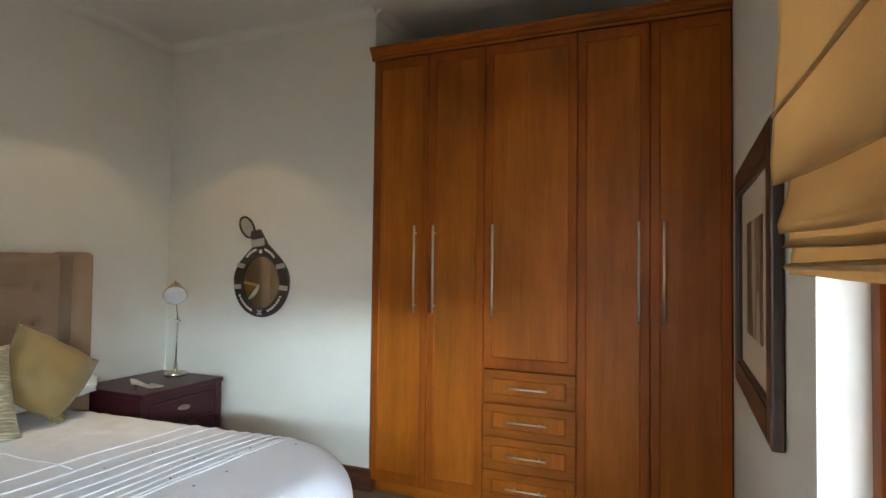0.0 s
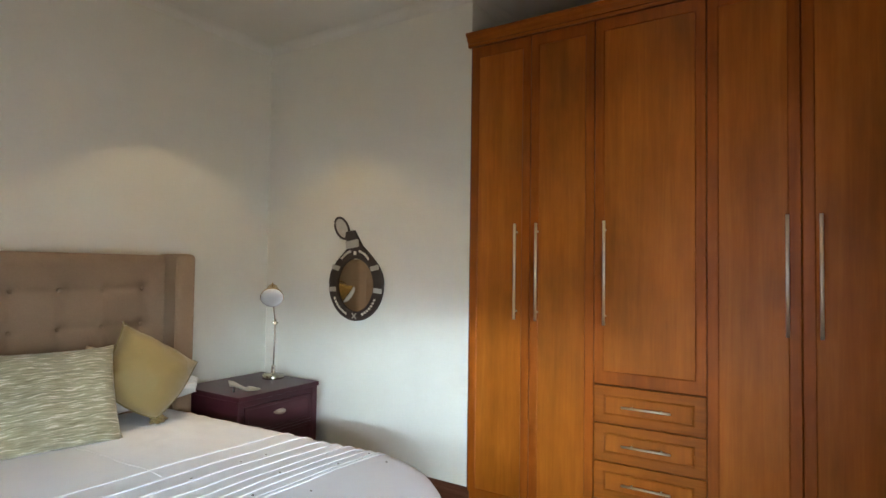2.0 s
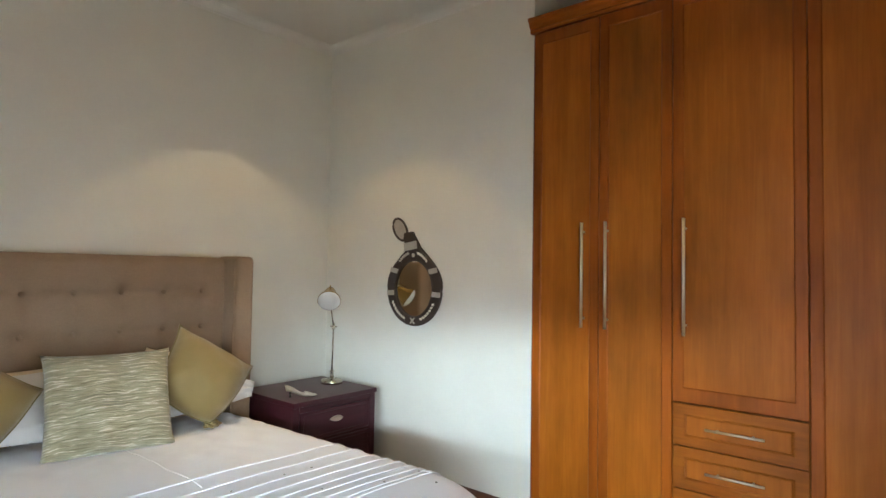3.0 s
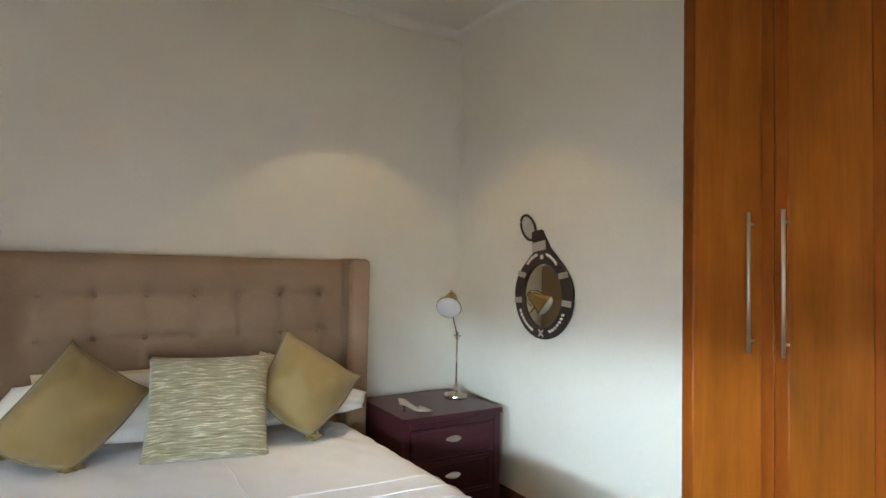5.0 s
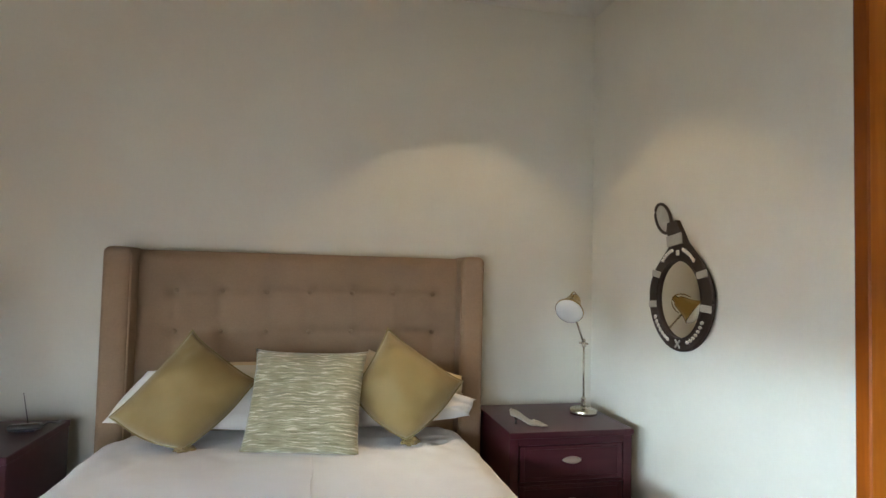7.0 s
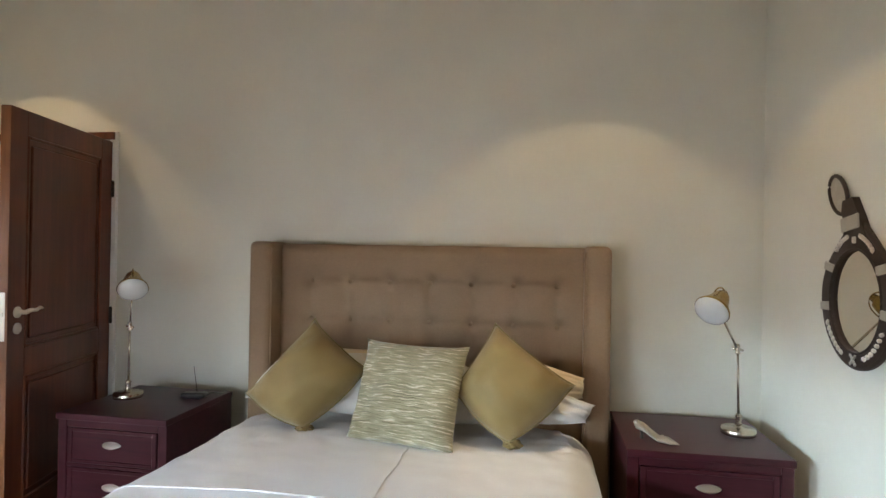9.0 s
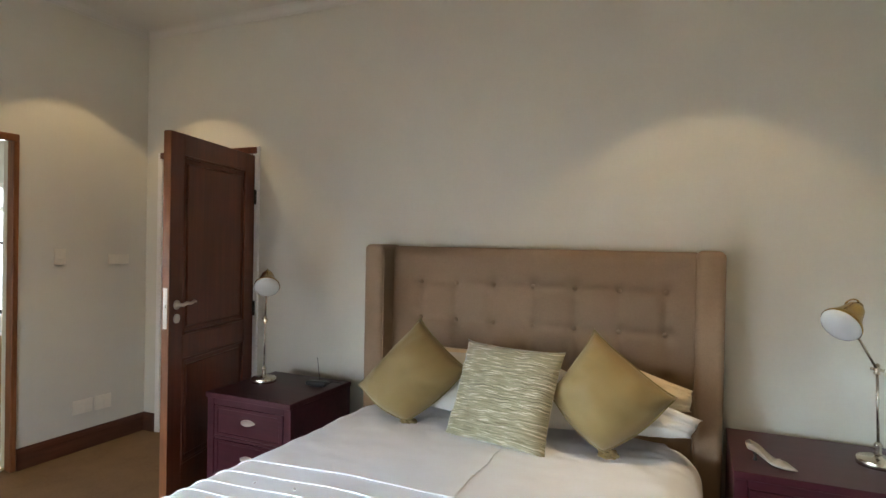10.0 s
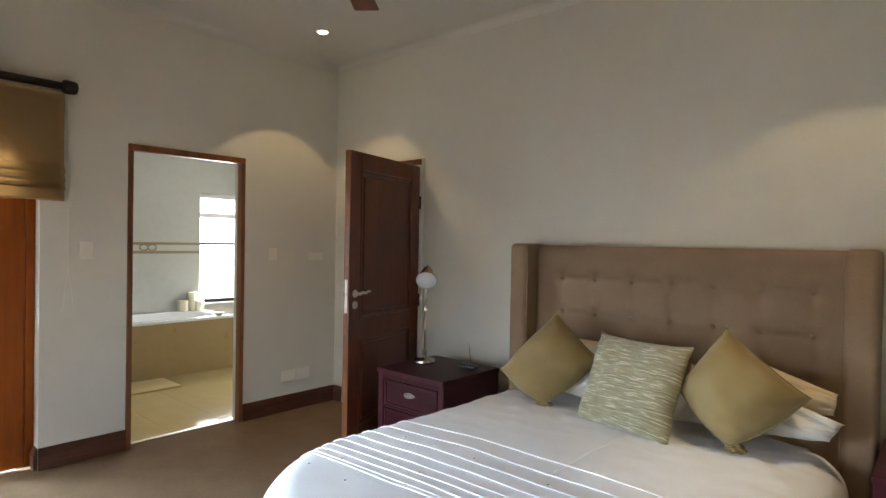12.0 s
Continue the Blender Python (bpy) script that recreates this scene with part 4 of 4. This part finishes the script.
def slab(outline, y0, y1, hole=None):
    bm = bmesh.new()
    n = len(outline)
    f, b = ([bm.verts.new((x, y, z)) for x, z in outline] for y in (y0, y1))
    for i in range(n):
        bm.faces.new((f[i], f[(i + 1) % n], b[(i + 1) % n], b[i]))
    if hole:
        hf, hb = ([bm.verts.new((x, y, z)) for x, z in hole] for y in (y0, y1))
        for i in range(n):
            j = (i + 1) % n
            bm.faces.new((f[i], f[j], hf[j], hf[i]))
            bm.faces.new((b[i], b[j], hb[j], hb[i]))
            bm.faces.new((hf[i], hf[j], hb[j], hb[i]))
    else:
        bm.faces.new(f)
        bm.faces.new(b[::-1])
    bmesh.ops.recalc_face_normals(bm, faces=bm.faces)
    return bm


RX, RZ = 0.229, 0.232
outer, inner = oval(MX, MZ, RX, RZ, 72, 0.32), oval(MX, MZ - 0.004, 0.160, 0.177, 72)
part("frame", slab(outer, N - 0.024, N - 0.002, inner), LEATHER, mirror)
part("glass", slab(oval(MX, MZ - 0.004, 0.162, 0.179, 72), N - 0.014, N - 0.003), MIRROR, mirror, "slightly tarnished mirror glass")
ring = [(MX + 0.163 * math.cos(a), N - 0.025, MZ - 0.004 + 0.180 * math.sin(a)) for a in (2 * math.pi * i / 64 for i in range(64))]
part("beading", tube(ring, 0.0045, 6, closed=True), LEATHER, mirror)
part("stitched_rim", tube([(x, N - 0.014, z) for x, z in outer], 0.010, 6, closed=True), LEATHER, mirror)
for a in (32, 148, -10, 190):
    c, s = math.cos(radians(a)), math.sin(radians(a))
    bm = box(-0.036, 0.036, N - 0.029, N - 0.022, -0.016, 0.016, 0.003)
    bm.transform(Matrix.Translation((MX + 0.197 * c, 0, MZ + 0.208 * s)) @ pose(0, 0, 0, 0, -a * 0.35 if c > 0 else -(a - 180) * 0.35, 0))
    part("hide_patch", bm, HIDE, mirror, "pale grey fur patch")
for a0, a1, k in ((50, 76, 6), (104, 130, 6), (-68, -28, 7), (208, 248, 7)):
    for i in range(k):
        a = radians(a0 + (a1 - a0) * i / (k - 1))
        rx, rz = (0.176, 0.226) if a > 0 and a < math.pi else (0.195, 0.207)
        bm = bmesh.new()
        r = bmesh.ops.create_icosphere(bm, subdivisions=1, radius=0.011)
        for v in r["verts"]:
            v.co = Vector((v.co.x * 0.75, v.co.y * 0.6, v.co.z * 1.15))
        bm.transform(Matrix.Translation((MX + rx * math.cos(a), N - 0.028, MZ + rz * math.sin(a))) @ pose(0, 0, 0, 0, -math.degrees(a) + 40, 0))
        part("shell", bm, SHELL, mirror, "small pale cowrie shell", True)
for t in (45, -45):
    bm = box(-0.026, 0.026, N - 0.029, N - 0.023, -0.005, 0.005, 0.002)
    bm.transform(Matrix.Translation((MX, 0, MZ - 0.207)) @ pose(0, 0, 0, 0, t, 0))
    part("cross_stitch", bm, HIDE, mirror, "crossed pale leather strip")
bm = box(MX - 0.012, MX + 0.012, N - 0.030, N - 0.022, MZ + 0.196, MZ + 0.22, 0.003)
part("shell", bm, SHELL, mirror)
neck = [(MX - 0.085, MZ + 0.19), (MX + 0.085, MZ + 0.19), (MX + 0.035, MZ + 0.28), (MX - 0.02, MZ + 0.36), (MX - 0.085, MZ + 0.35), (MX - 0.09, MZ + 0.31), (MX - 0.065, MZ + 0.26)]
part("neck", slab(neck, N - 0.026, N - 0.002), LEATHER, mirror)
bm = box(-0.058, 0.058, N - 0.033, N - 0.025, -0.026, 0.026, 0.004)
bm.transform(Matrix.Translation((MX - 0.024, 0, MZ + 0.268)) @ pose(0, 0, 0, 0, -8, 0))
part("hide_patch", bm, HIDE, mirror, "pale grey fur patch")
lx, lz = MX - 0.128, MZ + 0.377
loop = [(lx + 0.052 * math.cos(a) * math.cos(0.65) - 0.082 * math.sin(a) * math.sin(0.65), N - 0.018, lz + 0.052 * math.cos(a) * math.sin(-0.65) * -1 + 0.082 * math.sin(a) * math.cos(0.65)) for a in (2 * math.pi * i / 36 for i in range(36))]
part("loop_handle", tube(loop, 0.0075, 8, closed=True), LEATHER, mirror, "", True)
part("loop_fill", slab([(x, z) for x, y, z in loop], N - 0.018, N - 0.010), HIDE, mirror, "pale grey fur inside the loop")

# ---- picture by the wardrobe ----
PY0, PY1, PZ0, PZ1 = 1.60, 2.62, 0.955, 1.785
picture = thing("framed_picture", (E, (PY0 + PY1) / 2, PZ0), "dark wooden framed brown drawing with wide mount", "picture")
FW = 0.085
for y0, y1, z0, z1 in ((PY0, PY0 + FW, PZ0, PZ1), (PY1 - FW, PY1, PZ0, PZ1), (PY0 + FW, PY1 - FW, PZ0, PZ0 + FW), (PY0 + FW, PY1 - FW, PZ1 - FW, PZ1)):
    part("frame_rail", box(E - 0.034, E - 0.002, y0, y1, z0, z1, 0.007, 2), PICWOOD, picture)
part("mount", box(E - 0.014, E - 0.003, PY0 + FW, PY1 - FW, PZ0 + FW, PZ1 - FW), PICGLASS, picture, "cream card mount")
part("drawing", box(E - 0.0175, E - 0.0142, PY0 + 0.30, PY1 - 0.30, PZ0 + 0.22, PZ1 - 0.22), ARTWORK, picture, "brown brush drawing")
for y0, y1, z0, z1 in ((PY0 + FW, PY0 + FW + 0.012, PZ0 + FW, PZ1 - FW), (PY1 - FW - 0.012, PY1 - FW, PZ0 + FW, PZ1 - FW), (PY0 + FW + 0.012, PY1 - FW - 0.012, PZ0 + FW, PZ0 + FW + 0.012), (PY0 + FW + 0.012, PY1 - FW - 0.012, PZ1 - FW - 0.012, PZ1 - FW)):
    part("inner_slip", box(E - 0.028, E - 0.0142, y0, y1, z0, z1, 0.002), PICWOOD, picture)


# ---- roman blinds ----
def roman_blind(origin, along, out, width, z_top, folds, label, sway=0.010, sag=0.0):
    """Cloth hung from z_top; folds: (depth out, z) down its height. along: unit vector of its width, out: into the room."""
    o, al, ou = Vector(origin), Vector(along), Vector(out)
    ob = thing("roman_blind", (o.x, o.y, z_top), label, "roman blind")
    bm = bmesh.new()
    n = 40
    prof = []
    for (d0, z0), (d1, z1) in zip(folds, folds[1:]):
        for k in range(8):
            u = k / 8
            prof.append((d0 + (d1 - d0) * u, z0 + (z1 - z0) * u))
    prof.append(folds[-1])
    g = []
    for i in range(n + 1):
        u = i / n
        row = []
        for d, z in prof:
            off = sway * noise.noise((u * width * 3, z * 3, 2.0))
            droop = (1.4 * sway * noise.noise((u * width * 2.3, 7.0, z * 2)) - sag * math.sin(math.pi * u) * min(1, max(0, (z - folds[-1][1] + 0.02) / 0.17))) * (1 if z < z_top - 0.1 else 0)
            row.append(bm.verts.new(o + al * (width * u) + ou * (d + off) + Vector((0, 0, z + droop))))
        g.append(row)
    for i in range(n):
        for k in range(len(prof) - 1):
            bm.faces.new((g[i][k], g[i + 1][k], g[i + 1][k + 1], g[i][k + 1]))
    bmesh.ops.solidify(bm, geom=bm.faces, thickness=0.003)
    part("cloth", bm, BLIND, ob, "", True)
    dz, zb = folds[-1]
    a, b = o + ou * (dz + 0.004) + al * 0.01, o + ou * (dz + 0.004) + al * (width - 0.01)
    part("hem_bar", tube([a + Vector((0, 0, zb + 0.012)), b + Vector((0, 0, zb + 0.012))], 0.006, 8), BLIND, ob)
    part("head_rail", tube([a + Vector((0, 0, z_top - 0.01)) - ou * 0.012, b + Vector((0, 0, z_top - 0.01)) - ou * 0.012], 0.012, 8), BLIND, ob)
    return ob


def curtain_pole(a, b, z, ends, wall_dir, label):
    a, b = Vector(a), Vector(b)
    ob = thing("curtain_pole", (a.x, a.y, z), label, "curtain pole")
    part("pole", tube([a, b], 0.024, 18), DARKMETAL, ob, "", True)
    d = (b - a).normalized()
    for p in ends:
        p = Vector(p)
        m = Matrix.Translation(p) @ d.to_track_quat("Z", "Y").to_matrix().to_4x4()
        part("finial", lathe([(0.024, -0.05), (0.036, -0.045), (0.040, -0.03), (0.043, -0.005), (0.043, 0.02), (0.038, 0.03), (0.030, 0.034)], m, 26), DARKMETAL, ob, "turned dark end cap", True)
    w = Vector(wall_dir)
    for p in (a + d * 0.12, b - d * 0.12):
        part("bracket", tube([p, p + w], 0.010, 10), DARKMETAL, ob, "", True)
    return ob


roman_blind((-0.59, S + 0.055, 0), (1, 0, 0), (0, 1, 0), 1.35, 2.345,
            ((0.0, 2.345), (0.004, 1.90), (0.03, 1.865), (0.045, 1.84), (0.012, 1.852), (0.02, 1.83), (0.05, 1.785), (0.014, 1.80), (0.02, 1.775), (0.052, 1.735), (0.012, 1.752), (0.016, 1.735), (0.02, 1.665)),
            "tan cloth roman blind half drawn over the garden door")
south_blind = bpy.data.objects["roman_blind"]
part("pull_cord", tube([(-0.61, S + 0.05, 2.3), (-0.625, S + 0.03, 1.7), (-0.63, S + 0.015, 1.25), (-0.665, S + 0.012, 0.97), (-0.60, S + 0.012, 0.97), (-0.628, S + 0.015, 1.25)], 0.0016, 6), WHITEPAINT, south_blind, "thin white cord")
curtain_pole((-0.60, S + 0.075, 2.375), (0.80, S + 0.075, 2.375), 2.375, ((-0.605, S + 0.075, 2.375), (0.805, S + 0.075, 2.375)), (0, -0.073, 0), "dark bronze round curtain pole over the blind")
roman_blind((E - 0.05, -0.80, 0), (0, 1, 0), (-1, 0, 0), 1.95, 2.62,
            ((0.016, 2.62), (0.020, 2.2), (0.026, 1.80), (0.040, 1.585), (0.038, 1.545), (0.012, 1.565), (0.016, 1.53), (0.030, 1.478), (0.028, 1.462), (0.008, 1.475), (0.012, 1.455), (0.024, 1.437), (0.006, 1.445), (0.010, 1.42), (0.012, 1.392)),
            "tan cloth roman blind glowing in the daylight", 0.003, 0.05)
east_blind = bpy.data.objects["roman_blind.001"]
part("batten_seam", tube([(E - 0.05 - 0.0375, -0.79 + 1.93 * i / 40, 1.668 - 0.045 * math.sin(math.pi * i / 40)) for i in range(41)], 0.0035, 8), BLIND, east_blind, "", True)
curtain_pole((E - 0.07, -0.85, 2.65), (E - 0.07, 1.22, 2.65), 2.65, ((E - 0.07, -0.86, 2.65), (E - 0.07, 1.23, 2.65)), (0.068, 0, 0), "dark bronze round curtain pole over the blind")

# ---- fittings ----
for sx, sy in SPOTS:
    dl = thing("downlight", (sx, sy, H), "small recessed ceiling downlight, lit", "downlight", "ceiling downlights")
    part("trim_ring", lathe([(0.046, 0.0), (0.046, -0.003), (0.040, -0.006), (0.034, -0.004), (0.034, 0.0)], Matrix.Translation((sx, sy, H - 0.0005)), 28), WHITEPAINT, dl, "", True)
    part("bulb", lathe([(0.030, 0.002), (0.030, -0.004), (0.02, -0.007), (0.001, -0.008)], Matrix.Translation((sx, sy, H - 0.001)), 24), BULB, dl, "glowing warm bulb face", True)

fan = thing("ceiling_fan", (-0.86, 0.75, H), "dark brown ceiling fan at rest", "ceiling fan")
part("rod", tube([(-0.86, 0.75, H), (-0.86, 0.75, 2.80)], 0.013, 12), DARKMETAL, fan)
part("motor", lathe([(0.05, 2.63), (0.09, 2.65), (0.105, 2.70), (0.10, 2.75), (0.05, 2.79), (0.02, 2.81)], Matrix.Translation((-0.86, 0.75, 0)), 30), DARKMETAL, fan, "", True)
part("canopy", lathe([(0.03, H - 0.07), (0.06, H - 0.03), (0.065, H - 0.002)], Matrix.Translation((-0.86, 0.75, 0)), 24), DARKMETAL, fan, "", True)
for k in range(4):
    bm = bmesh.new()
    add_box(bm, 0.14, 0.78, -0.062, 0.062, 2.665, 2.673, 0.003)
    for v in bm.verts:
        v.co.y *= 0.78 + 0.28 * (v.co.x - 0.14) / 0.64
    bm.transform(pose(-0.86, 0.75, 0, 0, 0, 218 + 90 * k))
    blade = part("blade", bm, MAHOGANY, fan)
    bm = box(0.08, 0.17, -0.018, 0.018, 2.658, 2.666, 0.003)
    bm.transform(pose(-0.86, 0.75, 0, 0, 0, 218 + 90 * k))
    part("blade_iron", bm, DARKMETAL, blade)


def wall_plate(x0, x1, z0, z1, rockers, name, label, category):
    """A plate on the south wall with rocker switches or socket faces."""
    ob = thing(name, ((x0 + x1) / 2, S, (z0 + z1) / 2), label, category)
    part("plate", box(x0, x1, S + 0.001, S + 0.009, z0, z1, 0.003, 2), PLASTIC, ob)
    for a, b, c, d in rockers:
        part("rocker", box(a, b, S + 0.009, S + 0.013, c, d, 0.002), PLASTIC, ob)
    return ob


wall_plate(-0.775, -0.695, 1.305, 1.42, ((-0.765, -0.74, 1.335, 1.39), (-0.73, -0.705, 1.335, 1.39)), "light_switch", "white plastic double light switch on the wall", "light switch")
wall_plate(-2.135, -2.06, 1.28, 1.385, ((-2.115, -2.08, 1.31, 1.355),), "light_switch", "white plastic single light switch on the wall", "light switch")
wall_plate(-2.60, -2.44, 1.275, 1.345, ((-2.535, -2.505, 1.295, 1.325),), "thermostat", "white plastic thermostat on the wall", "thermostat")
wall_plate(-2.335, -2.195, 0.25, 0.345, ((-2.325, -2.27, 0.27, 0.325), (-2.255, -2.205, 0.30, 0.33)), "wall_socket", "white plastic wall socket above the skirting", "wall socket")
wall_plate(-2.475, -2.35, 0.245, 0.345, ((-2.46, -2.41, 0.265, 0.32), (-2.395, -2.36, 0.29, 0.325)), "wall_socket", "white plastic wall socket above the skirting", "wall socket")

# ---- bathroom ----
tub = thing("bathtub", (-2.2, -3.82, 0), "white enamel bathtub set in a tan tiled surround", "bathtub")
part("apron", box(BW + 0.55, BE, -3.47, -3.45, 0, 0.565), TANTILE, tub, "tan stone-tiled bath front")
part("apron_end", box(BW + 0.55, BW + 0.57, BS, -3.47, 0, 0.565), TANTILE, tub)
bm = bmesh.new()
x0, x1, y0, y1 = BW + 0.55, BE, BS + 0.002, -3.435
cx, cy = (x0 + 0.12 + x1 - 0.12) / 2, (y0 + y1) / 2


def tub_ring(rx, ry, z, n=48, p=4.0):
    out = []
    for i in range(n):
        a = 2 * math.pi * i / n
        c, s = math.cos(a), math.sin(a)
        k = (abs(c) ** p + abs(s) ** p) ** (-1 / p)
        out.append(bm.verts.new((cx + rx * c * k, cy + ry * s * k, z)))
    return out


hx, hy = (x1 - x0) / 2, (y1 - y0) / 2
cx = (x0 + x1) / 2
rings = [tub_ring(hx, hy, 0.565, p=40), tub_ring(hx, hy, 0.592, p=40), tub_ring(hx - 0.12, hy - 0.075, 0.595), tub_ring(hx - 0.135, hy - 0.09, 0.58), tub_ring(hx - 0.2, hy - 0.12, 0.3), tub_ring(hx - 0.3, hy - 0.17, 0.16)]
for a, b in zip(rings, rings[1:]):
    for i in range(48):
        bm.faces.new((a[i], a[(i + 1) % 48], b[(i + 1) % 48], b[i]))
bm.faces.new(rings[-1])
bmesh.ops.recalc_face_normals(bm, faces=bm.faces)
part("basin", bm, ENAMEL, tub, "glossy white enamel", True)

band = thing("tile_border", (-1.9, BS, 1.33), "tan tiled frieze band with a ring motif", "tile border")
tagged(band, kind="structure")
for z0, z1, mat in ((1.368, 1.398, BROWNTILE), (1.268, 1.300, BROWNTILE)):
    part("strip", box(WX1, BE, BS + 0.001, BS + 0.010, z0, z1, 0.002), mat, band)
part("field", box(WX1, BE, BS + 0.001, BS + 0.006, 1.30, 1.368), TILE, band)
for rx in (-2.165, -2.075, -1.3):
    part("ring_motif", tube([(rx + 0.045 * math.cos(a), BS + 0.006, 1.337 + 0.034 * math.sin(a)) for a in (2 * math.pi * i / 28 for i in range(28))], 0.009, 6, closed=True), BROWNTILE, band)

window_2 = thing("window_2", ((WX0 + WX1) / 2, BS - 0.08, WZ0), "grey metal framed bathroom window full of daylight", "window")
tagged(window_2, kind="structure")
for a, b, c, d in ((WX0, WX0 + 0.035, WZ0, WZ1), (WX1 - 0.035, WX1, WZ0, WZ1), (WX0 + 0.035, WX1 - 0.035, WZ1 - 0.05, WZ1), (WX0 + 0.035, WX1 - 0.035, WZ0, WZ0 + 0.04), (WX0 + 0.035, WX1 - 0.035, 1.71, 1.765), (WX0 + 0.035, WX1 - 0.035, 1.375, 1.40)):
    part("frame_bar", box(a, b, BS - 0.10, BS - 0.06, c, d, 0.003), DARKMETAL if d < 1.45 else WHITEPAINT, window_2)
pane = part("pane", box(WX0 + 0.03, WX1 - 0.03, BS - 0.082, BS - 0.078, WZ0 + 0.03, WZ1 - 0.04), GLASS, window_2, "clear glass")
pane.visible_shadow = False
part("sill", box(WX0 - 0.02, WX1 + 0.02, BS - 0.06, BS + 0.03, WZ0 - 0.03, WZ0 - 0.001, 0.004), TILE, window_2)


def candle(x, y, z, r, h):
    ob = thing("candle", (x, y, z), "thick ivory pillar candle on the bath edge", "candle", "candles by the bath")
    part("wax", lathe([(r * 0.97, 0), (r, 0.004), (r, h - 0.006), (r * 0.93, h), (r * 0.7, h - 0.004), (r * 0.2, h - 0.006)], Matrix.Translation((x, y, z)), 26), WAX, ob, "", True)
    part("wick", tube([(x, y, z + h - 0.006), (x + 0.002, y, z + h + 0.008)], 0.0015, 6), BLACKPLASTIC, ob)


candle(-2.485, BS + 0.09, 0.594, 0.058, 0.125)
candle(-2.60, BS + 0.07, 0.594, 0.05, 0.215)
candle(-2.665, BS + 0.10, 0.594, 0.05, 0.115)
tap = thing("bath_tap", (-2.84, -4.11, 0.594), "chrome bath tap on the tub edge", "tap")
bm = lathe([(0.032, 0), (0.032, 0.01), (0.02, 0.016), (0.018, 0.07), (0.026, 0.08), (0.026, 0.10), (0.012, 0.115)], Matrix.Translation((-2.725, -4.13, 0.594)), 22)
part("body", bm, CHROME, tap, "", True)
part("spout", tube([(-2.725, -4.13, 0.65), (-2.70, -4.05, 0.675), (-2.68, -3.99, 0.66)], 0.011, 10), CHROME, tap, "", True)
part("lever", tube([(-2.725, -4.13, 0.70), (-2.76, -4.11, 0.735)], 0.007, 8), CHROME, tap, "", True)
soap = thing("soap_dish", (-2.62, -3.52, 0.594), "small green glass dish on the bath rim", "dish")
part("bowl", lathe([(0.03, 0), (0.045, 0.012), (0.055, 0.032), (0.05, 0.034), (0.038, 0.016), (0.005, 0.01)], Matrix.Translation((-2.62, -3.50, 0.5945)), 26), GREENSTONE, soap, "", True)
mat = part("bath_mat", box(-1.98, -1.25, -3.42, -2.985, 0.0005, 0.016, 0.006, 2), MATTRUG, None, "", True)
tagged(mat, "tan cotton bath mat on the tiled floor", "bath mat")
rail = thing("towel_rail", (-3.0, -3.0, 0), "dark metal towel stand beside the bath", "towel rail")
for y in (-3.28, -3.0):
    part("post", tube([(-2.87, y, 0), (-2.87, y, 0.62)], 0.011, 10), DARKMETAL, rail)
for z in (0.62, 0.45, 0.25):
    part("bar", tube([(-2.87, -3.28, z), (-2.87, -3.0, z)], 0.009, 10), DARKMETAL, rail)

# floor tiles of the bathroom, each its own piece
bath_floor = bpy.data.objects["bathroom_floor_base"]
TS = 0.4
tile_mesh = bpy.data.meshes.new("floor_tile")
bm = box(0.0006, TS - 0.0006, 0.0006, TS - 0.0006, -0.012, 0.0, 0.0008)
bm.to_mesh(tile_mesh)
bm.free()
tile_mesh.materials.append(FLOORTILE)
nx, ny = int((BE - BW) / TS), int((S - T / 2 - BS) / TS) + 1
for i in range(nx):
    for j in range(ny):
        if S - T / 2 - TS * (j + 1) < BS - 0.2:
            continue
        ob = new("floor_tile", tile_mesh)
        ob.parent = bath_floor
        ob.matrix_basis = Matrix.Translation((BE - TS * (i + 1), S - T / 2 - TS * (j + 1), 0))

# ---- outside ----
bm = bmesh.new()
bmesh.ops.create_grid(bm, x_segments=2, y_segments=2, size=400)
ground = part("ground", bm, GROUNDMAT)
ground.location.z = -0.14
structure(ground, "pale sunlit paving outside the house", "ground")
